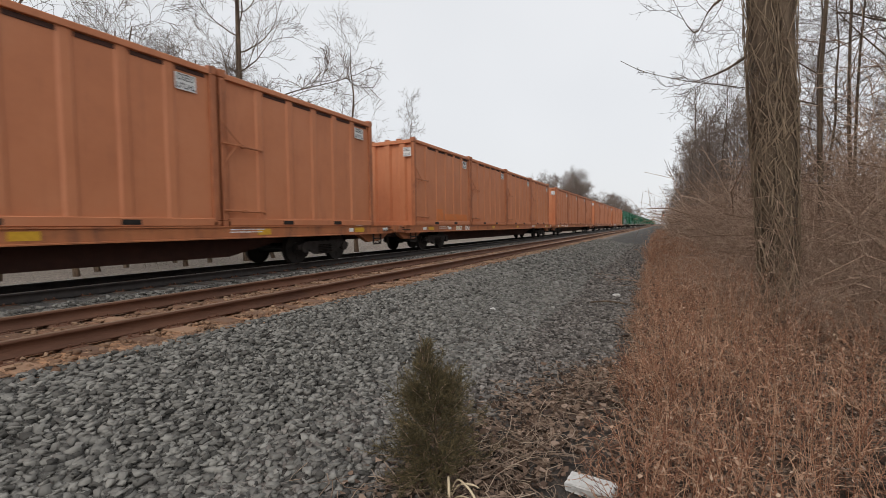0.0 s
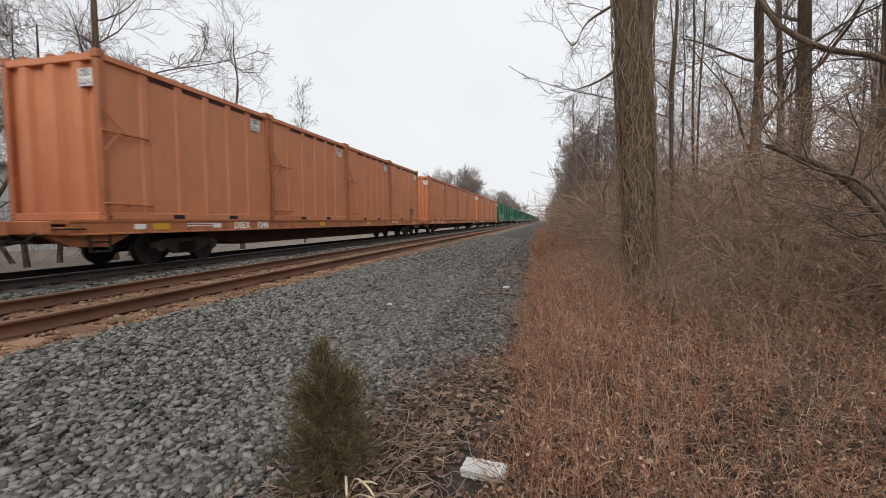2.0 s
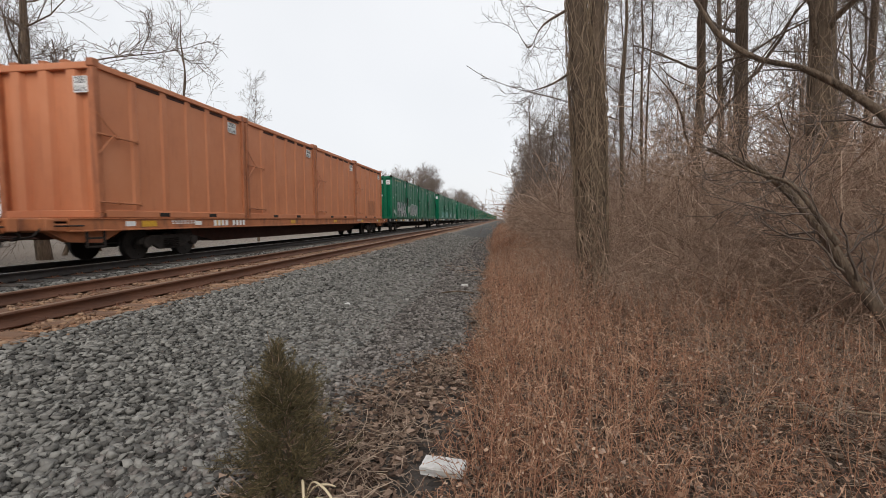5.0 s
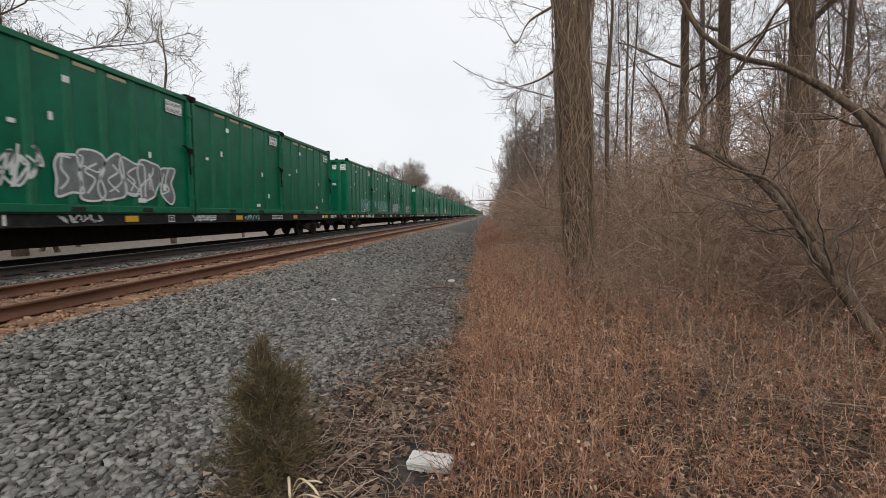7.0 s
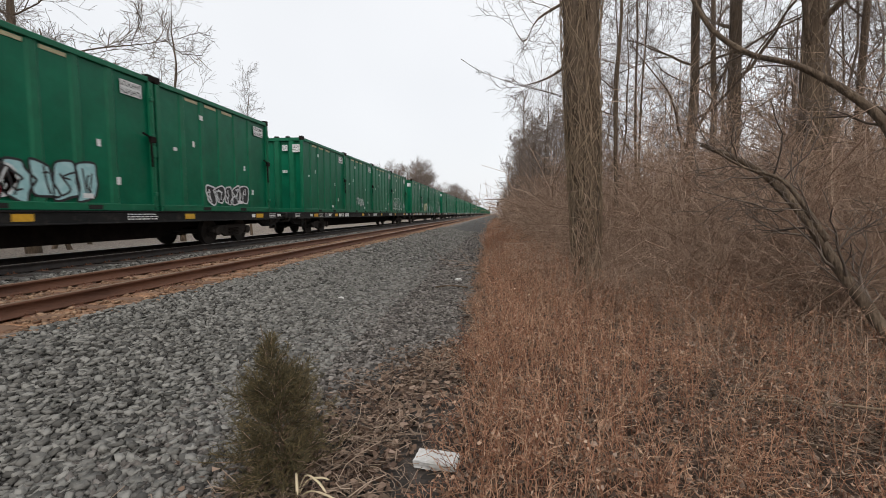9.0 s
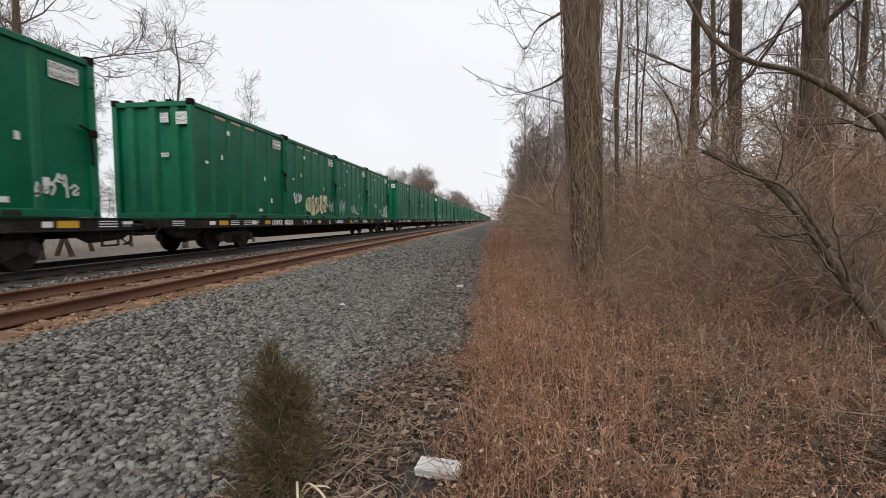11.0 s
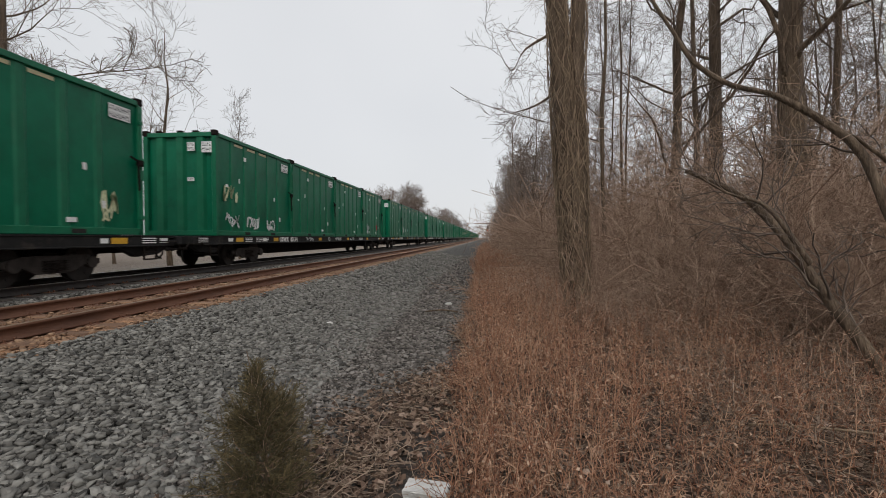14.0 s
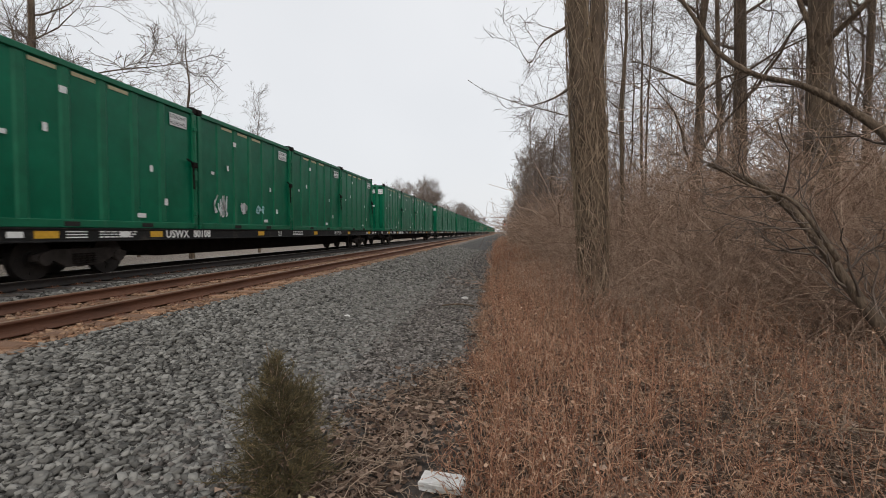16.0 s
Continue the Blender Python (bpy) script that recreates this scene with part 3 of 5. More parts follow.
    bars_plate(c, end_face(0.97, BOX_H - 0.5, -hy + 0.008), 0.36, 0.36, 2, 2, "" if colour == "green" else "DSEU")
    return c


def flatcar(colour, detailed=True):
    sill, under = (M["orange_dark"], M["under_red"]) if colour == "orange" else (M["black"], M["under"])
    label = "orange-brown steel flatcar with dark trucks and yellow reflectors" if colour == "orange" else "black steel flatcar with white lettering and yellow reflectors"
    car = tagged(new("flatcar"), label, "rail car", "cars of the train")
    half = 12.2 + 1.25
    part("deck", boxy(bmesh.new(), (0, 0, 1.03), (2.5, 2 * half - 0.3, 0.07), 0.01), sill, car)
    bm = bmesh.new()
    depth = [(-half + 0.6, 0.6), (-8.2, 0.6), (-6.8, 0.31), (6.8, 0.31), (8.2, 0.6), (half - 0.6, 0.6)]
    v = [[bm.verts.new((x, y, z)) for y, z in depth] + [bm.verts.new((x, half - 0.6, 0.99)), bm.verts.new((x, -half + 0.6, 0.99))] for x in (-0.5, 0.5)]
    bm.faces.new(v[0])
    bm.faces.new(v[1][::-1])
    for i in range(8):
        bm.faces.new((v[0][i], v[1][i], v[1][(i + 1) % 8], v[0][(i + 1) % 8]))
    part("centre_sill", bm, under, car, "grimy fish-bellied centre sill")
    for s in (-1, 1):
        o = [(1.18, 1.07), (1.32, 1.07), (1.32, 1.04), (1.295, 1.03), (1.295, 0.81), (1.315, 0.80), (1.315, 0.775), (1.18, 0.775), (1.18, 0.80), (1.25, 0.81), (1.25, 1.03), (1.18, 1.04)]
        bm = bmesh.new()
        rings = [[bm.verts.new((s * x, y, z)) for x, z in o] for y in (-half + 0.55, half - 0.55)]
        for i in range(12):
            bm.faces.new((rings[0][i], rings[0][(i + 1) % 12], rings[1][(i + 1) % 12], rings[1][i]))
        bm.faces.new(rings[0])
        bm.faces.new(rings[1][::-1])
        bmesh.ops.recalc_face_normals(bm, faces=bm.faces[:])
        part("side_sill", bm, sill, car)
        e = bmesh.new()
        boxy(e, (0, s * (half - 0.1), 0.93), (2.7, 0.2, 0.26), 0.02)
        boxy(e, (0.9, s * (half - 0.45), 0.86), (0.7, 0.6, 0.18), 0.03)
        boxy(e, (-0.9, s * (half - 0.45), 0.86), (0.7, 0.6, 0.18), 0.03)
        part("end_beam", e, sill, car)
        cp = boxy(bmesh.new(), (0, s * (half + 0.1), 0.82), (0.3, 0.6, 0.3), 0.03)
        boxy(cp, (0.06, s * (half + 0.3), 0.82), (0.3, 0.26, 0.34), 0.06)
        round_bar(cp, (-0.3, s * (half + 0.02), 0.72), (1.15, s * (half + 0.02), 0.66), 0.018)
        part("coupler", cp, M["truck"] if colour != "orange" else M["under_red"], car)
    if detailed:
        for s in (-1, 1):
            hose = bmesh.new()
            pts = [Vector((0.35, s * half, 0.72)), Vector((0.42, s * (half + 0.12), 0.5)), Vector((0.42, s * (half + 0.25), 0.4)), Vector((0.4, s * (half + 0.36), 0.38))]
            for a, b in zip(pts, pts[1:]):
                round_bar(hose, a, b, 0.025, 6)
            part("brake_hose", hose, M["slot"], car)
            lever = bmesh.new()
            pts = [Vector((1.22, s * (half - 0.02), 0.86)), Vector((1.2, s * (half + 0.14), 0.7)), Vector((0.75, s * (half + 0.16), 0.62)), Vector((0.3, s * (half + 0.2), 0.74))]
            for a, b in zip(pts, pts[1:]):
                round_bar(lever, a, b, 0.02, 6)
            part("uncoupling_lever", lever, M["truck"], car)
            grab = round_bar(bmesh.new(), (1.34, s * (half - 0.85), 0.90), (1.34, s * (half - 0.25), 0.90), 0.016, 6)
            for dy in (0.85, 0.25):
                round_bar(grab, (1.28, s * (half - dy), 0.90), (1.34, s * (half - dy), 0.90), 0.016, 6)
            part("grab_iron", grab, M["truck"], car)
            gusset = bmesh.new()
            v = [[gusset.verts.new((x, s * (half - d), z)) for d, z in ((0.2, 0.8), (2.1, 0.78), (1.5, 0.5), (0.7, 0.55))] for x in (0.95, 1.12)]
            gusset.faces.new(v[0])
            gusset.faces.new(v[1][::-1])
            for i in range(4):
                gusset.faces.new((v[0][i], v[1][i], v[1][(i + 1) % 4], v[0][(i + 1) % 4]))
            bmesh.ops.recalc_face_normals(gusset, faces=gusset.faces[:])
            part("end_gusset", gusset, sill, car)
            cyl = disc(bmesh.new(), (0.55, s * (half - 2.6), 0.62), 0.16, 0.7, 14, "Y")
            part("air_reservoir", cyl, M["under"], car)
            step = bmesh.new()
            for dy in (-0.22, 0.22):
                boxy(step, (1.27, s * (half - 1.2) + dy, 0.62), (0.03, 0.05, 0.42))
            for z in (0.43, 0.62):
                boxy(step, (1.27, s * (half - 1.2), z), (0.04, 0.46, 0.04))
            part("step", step, M["truck"] if colour == "orange" else M["under"], car)
    for s in (-1, 1):
        truck = part("truck", boxy(bmesh.new(), (0, 0, 0.55), (2.0, 0.4, 0.26), 0.03), M["under"], car, at=pose(0, s * 9.7, 0))
        for e in (-1, 1):
            f = bmesh.new()
            o = [(-1.12, 0.52), (-0.72, 0.62), (0.72, 0.62), (1.12, 0.52), (1.12, 0.40), (0.72, 0.40), (0.40, 0.24), (-0.40, 0.24), (-0.72, 0.40), (-1.12, 0.40)]
            a = [f.verts.new((e * 0.99, y, z)) for y, z in o]
            b = [f.verts.new((e * 1.10, y, z)) for y, z in o]
            f.faces.new(a)
            f.faces.new(b[::-1])
            for i in range(10):
                f.faces.new((a[i], b[i], b[(i + 1) % 10], a[(i + 1) % 10]))
            for y in (-0.89, 0.89):
                disc(f, (e * 1.09, y, 0.44), 0.14, 0.12, 12)
            part("side_frame", f, M["truck"], truck)
            if detailed:
                sp = bmesh.new()
                for y in (-0.22, -0.07, 0.07, 0.22):
                    for z in (0.31, 0.36, 0.41, 0.46, 0.51):
                        disc(sp, (e * 1.11, y, z), 0.065, 0.022, 10, "Z")
                part("spring_group", sp, M["under"], truck)
        for y in (-0.89, 0.89):
            w = bmesh.new()
            round_bar(w, (-1.05, 0, 0), (1.05, 0, 0), 0.08, 10)
            for e in (-1, 1):
                disc(w, (e * 0.75, 0, 0), 0.42, 0.12, 28)
                disc(w, (e * 0.69, 0, 0), 0.45, 0.03, 28)
                disc(w, (e * 0.82, 0, 0), 0.18, 0.06, 16)
                for a in range(4):
                    boxy(w, (e * 0.815, 0.28 * math.cos(a * 1.571), 0.28 * math.sin(a * 1.571)), (0.02, 0.07, 0.07))
            ws = part("wheelset", w, M["wheel"], truck)
            ws.matrix_parent_inverse = pose(0, y, 0.42)
    if detailed:
        for y, w in ((-10.7, 0.5), (-7.8, 0.42), (-2.6, 0.42), (2.4, 0.42), (7.2, 0.42), (11.2, 0.5)):
            box_part("reflector", (1.297, y, 0.93), (0.006, w, 0.15), M["yellow"], car, label="worn yellow reflector")
        for y, w in ((-11.3, 0.3), (12.75, 0.3), (-8.8, 0.3), (10.75, 0.22)):
            box_part("white_patch", (1.298, y, 0.93), (0.006, w, 0.12), M["white"], car, label="pale stencilled patch")
        for y0 in ((-9.5, 0.0, 4.9) if colour != "orange" else (-9.9, 6.2)):
            bm = bmesh.new()
            rng = random.Random(int(y0 * 10))
            for r in range(3 if colour != "orange" else 2):
                y = y0
                while y < y0 + 0.95:
                    d = rng.uniform(0.05, 0.16)
                    boxy(bm, (1.298, y + d / 2, 0.99 - r * 0.06), (0.005, d, 0.03))
                    y += d + 0.035
            part("stencil_rows", bm, M["white"], car, "rows of small unreadable white stencilling")
        for y0 in ((-12.85, -10.05, 12.2) if colour != "orange" else ()):
            for r in range(3):
                box_part("stencil_bar", (1.298, y0, 0.99 - r * 0.06), (0.005, 0.5, 0.026), M["white"], car)
        if colour != "orange":
            bm = bmesh.new()
            for dy, dz, w, h in ((0, 0.09, 0.24, 0.015), (0, -0.09, 0.24, 0.015), (-0.11, 0, 0.015, 0.18), (0.11, 0, 0.015, 0.18), (0, 0.02, 0.1, 0.02), (0, -0.02, 0.02, 0.08)):
                boxy(bm, (1.298, -1.15 + dy, 0.925 + dz), (0.005, w, h))
            part("stencil_square", bm, M["white"], car)
    return car


def smooth_line(pts, per=5):
    """A smooth closed or open line through the points."""
    P = np.asarray(pts, float)
    out = []
    for i in range(len(P) - 1):
        a, b, c, d = P[max(0, i - 1)], P[i], P[i + 1], P[min(len(P) - 1, i + 2)]
        for t in np.linspace(0, 1, per, endpoint=False):
            out.append(0.5 * (2 * b + (c - a) * t + (2 * a - 5 * b + 4 * c - d) * t * t + (3 * b - a - 3 * c + d) * t ** 3))
    out.append(P[-1])
    return np.array(out)


def ribbon(line, w, lift):
    d = np.gradient(line, axis=0)
    d /= np.linalg.norm(d, axis=1, keepdims=True) + 1e-9
    nrm = np.stack([-d[:, 1], d[:, 0]], 1) * w / 2
    n = len(line)
    flat = np.concatenate([line + nrm, line - nrm])
    V = np.concatenate([np.c_[flat, np.full(2 * n, lift)], np.c_[flat, np.full(2 * n, lift - 0.004)]])
    i = np.arange(n - 1)
    F = np.concatenate([np.stack([i, n + i, n + i + 1, i + 1], 1)])
    return V, F


def graffiti(parent, y, z, w, h, kind, seed, ink, fill=None, letters=4):
    """Sprayed outlines of bulging letters, or a quick tag, on the side of a container."""
    rng = np.random.default_rng(seed)
    lines, fills = [], []
    for k in range(letters):
        cx, lw = (k + 0.5) / letters * w - w / 2, w / letters
        if kind == "bubble":
            a = np.linspace(0, 2 * np.pi, 10)
            r = rng.uniform(0.55, 1.3, 10)
            r[-1] = r[0]
            loop = np.stack([cx + np.sign(np.cos(a)) * np.abs(np.cos(a)) ** 0.5 * lw * 0.6 * r, np.sin(a) * h * 0.5 * np.clip(r, 0.75, 1.1)], 1)
            sm = smooth_line(loop)
            lines.append(ribbon(sm, 0.05, 0.006))
            if fill:
                n = len(sm) - 1
                V = np.c_[np.r_[sm[:-1], [[cx, 0]]], np.full(n + 1, 0.003 + 0.0004 * k)]
                i = np.arange(n)
                fills.append((V, np.stack([i, (i + 1) % n, np.full(n, n), np.full(n, n)], 1)[:, :3]))
            inner = np.stack([cx + rng.uniform(-0.3, 0.3, 4) * lw, np.linspace(-0.3, 0.3, 4) * h + rng.uniform(-0.1, 0.1, 4) * h], 1)
            lines.append(ribbon(smooth_line(inner), 0.045, 0.007))
            inner = np.stack([cx + rng.uniform(-0.5, 0.5, 3) * lw, rng.uniform(-0.4, 0.4, 3) * h], 1)
            lines.append(ribbon(smooth_line(inner), 0.04, 0.0075))
        else:
            n = rng.integers(6, 10)
            p = np.stack([cx + rng.uniform(-0.6, 0.6, n) * lw, rng.uniform(-0.5, 0.5, n) * h], 1)
            lines.append(ribbon(smooth_line(p, 7), 0.05, 0.006 + 0.0005 * k))
    V, F = joined(lines)
    g = part("graffiti", quick("graffiti", V, F, ink), None, parent, "sprayed graffiti outlines", side_face(y, z, BOX_W / 2 - 0.032))
    if fills:
        V, F = joined(fills)
        tagged(part("graffiti_fill", quick("graffiti_fill", V, F, fill), None, g), kind="stuff")


def build_train():
    boxes = {(c, d): container(c, d) for c in ("orange", "green") for d in (True, False)}
    cars = {(c, d): flatcar(c, d) for c in ("orange", "green") for d in (True, False)}
    marks = {0: "DSEX 7262", 1: "DSEX 7246", 2: "DSEX 725", 4: "USWX 80511", 5: "USWX 80457", 7: "USWX 80218", 8: "USWX 80170", 9: "USWX 80114", 10: "USWX 80108"}
    art = {
        (4, 0): [("tag", -1.9, 0.55, 0.9, 0.4, 11, "spray_white", None, 4)], (4, 1): [("bubble", 0.3, 0.85, 3.6, 1.1, 12, "spray_white", "spray_shadow", 6), ("tag", -2.2, 0.9, 0.9, 0.9, 13, "spray_white", None, 3)],
        (5, 0): [("bubble", 1.3, 0.62, 2.3, 0.8, 14, "spray_blue", None, 6), ("tag", 2.3, 0.8, 0.5, 0.4, 15, "spray_blue", None, 3)],
        (5, 1): [("bubble", 0.5, 0.65, 3.4, 0.8, 16, "spray_blue", None, 8), ("tag", -1.9, 0.75, 0.8, 0.7, 17, "spray_blue", None, 4)],
        (5, 2): [("bubble", -0.1, 0.6, 2.6, 0.85, 18, "spray_black", "spray_blue", 5), ("bubble", -1.1, 0.55, 0.9, 0.7, 19, "spray_white", "spray_red", 2)],
        (5, 3): [("bubble", 0.2, 0.55, 2.4, 0.65, 20, "spray_white", "spray_black", 5)],
        (6, 1): [("tag", 0.0, 0.7, 1.6, 0.6, 35, "spray_white", None, 5)], (6, 3): [("bubble", -0.9, 0.75, 3.0, 1.0, 21, "spray_white", None, 5), ("tag", 2.0, 0.65, 0.9, 0.5, 22, "spray_white", None, 4)],
        (7, 1): [("bubble", 0.3, 0.7, 2.6, 1.05, 23, "spray_black", "spray_pale", 5), ("tag", -1.9, 0.95, 0.9, 0.55, 24, "spray_white", None, 4), ("tag", 2.3, 0.7, 0.6, 0.7, 25, "spray_white", None, 3)],
        (7, 2): [("tag", -1.9, 0.75, 0.7, 0.9, 26, "spray_white", None, 3), ("tag", 0.2, 0.6, 1.1, 0.5, 27, "spray_white", None, 4), ("tag", -2.2, 0.6, 0.8, 0.9, 42, "spray_blue", None, 5)],
        (7, 3): [("bubble", 2.0, 0.62, 1.3, 0.95, 28, "spray_black", "spray_white", 3), ("tag", 0.5, 0.6, 0.6, 0.4, 29, "spray_white", None, 3), ("tag", -0.8, 1.0, 0.6, 0.3, 30, "spray_white", None, 3)],
        (8, 2): [("tag", -1.6, 1.7, 0.9, 0.4, 31, "spray_white", None, 4)], (8, 3): [("tag", 1.9, 0.7, 0.5, 0.8, 32, "spray_pale", None, 4)],
        (9, 0): [("tag", -2.1, 1.5, 0.9, 0.6, 33, "spray_pale", None, 5), ("tag", -2.0, 0.55, 0.9, 0.5, 34, "spray_white", None, 4), ("tag", -0.5, 0.5, 0.9, 0.5, 35, "spray_white", None, 4), ("tag", 0.9, 0.45, 0.8, 0.45, 36, "spray_white", None, 4)],
        (9, 3): [("tag", -1.5, 0.6, 0.8, 0.7, 37, "spray_white", None, 4), ("bubble", 1.2, 0.75, 0.4, 0.35, 38, "spray_red", "spray_red", 1)],
        (10, 1): [("tag", -1.9, 0.75, 0.7, 0.7, 39, "spray_white", None, 4), ("tag", 0.5, 0.8, 0.6, 0.4, 40, "spray_blue", None, 3), ("tag", -0.6, 0.7, 0.4, 0.4, 41, "spray_white", None, 3)],
        (1, 3): [("tag", 1.3, 0.55, 0.8, 0.6, 43, "spray_black", None, 6)],
    }
    for k in range(-1, 27):
        colour = "orange" if k < 4 else "green"
        near = k < 13
        car = copy_thing(cars[colour, near], pose(FAR_TRACK, 0, 0))
        shift = 0.3 if k < 0 else 0.0
        TRAIN.append((car, k * CAR_PITCH + 12.2 - 0.02 + shift, 0.0))
        if near:
            at = side_face(-7.2 if colour == "orange" else -6.5, 0.925, 1.3)
            if k in marks:
                code, number = marks[k].split()
                for word, dy in ((code, -0.52), (number, 0.52)):
                    part("lettering", lettering("lettering", word, 0.31, M["white"], bold=0.009), None, car, "white stencilled car marking", at @ pose(dy, 0, 0))
            else:
                for i in (0, 1, 2, 3, 5, 6, 7, 8):
                    part("lettering", boxy(bmesh.new(), (0, 0, 0), (0.13, 0.18, 0.004)), M["white"], car, "", at @ pose(-0.8 + i * 0.2, 0, 0))
            if k in (4, 7, 9, 11):
                rng = np.random.default_rng(k)
                for y0 in (-4.5, -0.2, 2.8):
                    lines = [ribbon(smooth_line(np.stack([rng.uniform(-0.12, 0.12, 5) + i * 0.18, rng.uniform(-0.11, 0.11, 5)], 1)), 0.03, 0.004) for i in range(6)]
                    part("graffiti", quick("graffiti", *joined(lines), M["spray_blue"] if y0 == 2.8 and k == 4 else M["spray_white"]), None, car, "sprayed tag", side_face(y0, 0.93, 1.298))
        for j in range(4):
            c = copy_thing(boxes[colour, near], pose(FAR_TRACK, 0, DECK))
            TRAIN.append((c, k * CAR_PITCH + BOX_PITCH * (j + 0.5) + shift, DECK))
            for kind, y, z, w, h, seed, ink, fill, n in art.get((k, j), ()):
                graffiti(c, y, z, w, h, kind, seed, M[ink], M[fill] if fill else None, n)
            for y, w, h in {(0, 0): ((-0.62, 0.62, 0.5), (1.2, 2.6, 0.3)), (3, 3): ((0.5, 1.7, 1.0),)}.get((k, j), ()):
                box_part("repainted_patch", (BOX_W / 2 - 0.03, y, 0.22 + h / 2), (0.004, w, h), M["fresh_orange"] if k == 0 else M["orange_dark"], c, label="repainted brighter patch")
            if (k, j) == (4, 0):
                part("graffiti", lettering("graffiti", "PHAX", 1.75, M["spray_black"], bold=0.11, width=0.9, tight=0.86), None, c, "black-edged silver graffiti letters", side_face(0.85, 0.72, BOX_W / 2 - 0.032))
                part("graffiti", lettering("graffiti", "PHAX", 1.75, M["spray_grey"], bold=0.055, width=0.9, tight=0.86), None, c, "silver graffiti letters", side_face(0.85, 0.72, BOX_W / 2 - 0.026))
                tagged(c, "dark green steel waste container with silver graffiti letters")
            elif (k, j) in art:
                tagged(c, "orange-brown steel waste container with a dark sprayed tag" if k < 4 else "dark green steel waste container with sprayed graffiti")
    for ob in (*boxes.values(), *cars.values()):
        for o in (*ob.children_recursive, ob):
            bpy.data.objects.remove(o)


build_train()


# ---- trackside stones ----
def cut_stones(rng, x, y, size, flat=0.5):
    """Angular stones: jittered blocks lying on the ground, eight corners each."""
    n = len(x)
    corner = np.array([[a, b, c] for a in (-1, 1) for b in (-1, 1) for c in (-1, 1)], float)
    V = corner[None] * (0.5 + rng.uniform(-0.32, 0.32, (n, 8, 3)))
    V *= size[:, None, None] * np.stack([rng.uniform(0.7, 1.2, n), rng.uniform(0.7, 1.2, n), np.full(n, flat) * rng.uniform(0.7, 1.2, n)], 1)[:, None]
    a, b = rng.uniform(0, 2 * np.pi, n), rng.normal(0, 0.35, n)
    cb, sb = np.cos(b)[:, None], np.sin(b)[:, None]
    X, Z = V[..., 0] * cb + V[..., 2] * sb, -V[..., 0] * sb + V[..., 2] * cb
    ca, sa = np.cos(a)[:, None], np.sin(a)[:, None]
    V = np.stack([X * ca - V[..., 1] * sa, X * sa + V[..., 1] * ca, Z], -1)
    V += np.stack([x, y, ground_z(x, y) + size * rng.uniform(-0.35, 0.55, n)], -1)[:, None]
    f = np.array([[0, 1, 3, 2], [4, 6, 7, 5], [0, 4, 5, 1], [2, 3, 7, 6], [0, 2, 6, 4], [1, 5, 7, 3]])
    return V.reshape(-1, 3), (f[None] + np.arange(n)[:, None, None] * 8).reshape(-1, 4)


def litter_edge(y):
    """Where the gravel gives way to leaf litter."""
    return np.interp(y, [1.5, 2.6, 3.85, 4.4, 5.2, 5.8, 9.0, 20.0], [-1.45, -1.5, -1.42, -1.12, -0.9, -0.45, -0.42, -0.55]) + 0.06 * np.sin(np.asarray(y) * 2.3)


def build_stones():
    rng = np.random.default_rng(3)

    def strip(n, x0, x1, y0, y1, power=1.0):
        return rng.uniform(x0, x1, n), y0 + (y1 - y0) * rng.random(n) ** power

    def thing(name, sets, mat, label):
        tagged(new(name, quick(name, *joined(sets), mat)), label, "gravel", kind="stuff")

    x, y = strip(52000, -4.75, -1.75, 0.2, 12.5, 1.2)
    keep = (np.hypot(x, y) > 1.8)
    x, y = x[keep], y[keep]
    near = cut_stones(rng, x, y, rng.uniform(0.024, 0.058, len(x)))
    x, y = strip(16000, -4.75, -1.9, 12, 40, 1.5)
    far = cut_stones(rng, x, y, rng.uniform(0.04, 0.08, len(x)))
    x, y = strip(5000, -8.75, -7.75, 2, 30, 1.3)
    mid = cut_stones(rng, x, y, rng.uniform(0.04, 0.08, len(x)))
    x, y = strip(2500, -13.2, -11.9, 2, 40, 1.3)
    back = cut_stones(rng, x, y, rng.uniform(0.04, 0.09, len(x)))
    thing("ballast", [near, far, mid, back], M["stone"], "loose grey-green crushed stone ballast beside the track")
    x, y = strip(44000, -2.7, -0.1, 0.8, 12, 1.1)
    keep = (x < litter_edge(y) + rng.normal(0, 0.13, len(x))) & (np.hypot(x, y) > 1.8) & (rng.random(len(x)) < np.clip((x + 2.7) / 0.8 + 0.15, 0, 1))
    x, y = x[keep], y[keep]
    a = cut_stones(rng, x, y, rng.uniform(0.018, 0.046, len(x)))
    x, y = strip(9000, -2.4, -0.35, 12, 40, 1.5)
    b = cut_stones(rng, x, y, rng.uniform(0.035, 0.07, len(x)))
    thing("path_gravel", [a, b], M["stone_brown"], "finer dark brown-grey gravel of the trackside path")
    x, y = strip(9000, -7.75, -4.6, 1.5, 30, 1.3)
    keep = np.abs(np.abs(x - NEAR_TRACK) - 0.753) > 0.1
    a = cut_stones(rng, x[keep], y[keep], rng.uniform(0.025, 0.06, keep.sum()))
    thing("stained_ballast", [a], M["stone_rust"], "rust-stained small stones between the sleepers")


build_stones()


# ---- plants ----
def stuff(name, label, category, V, F, mat, smooth=False):
    return tagged(new(name, quick(name, V, F, mat, smooth)), label, category, kind="stuff")


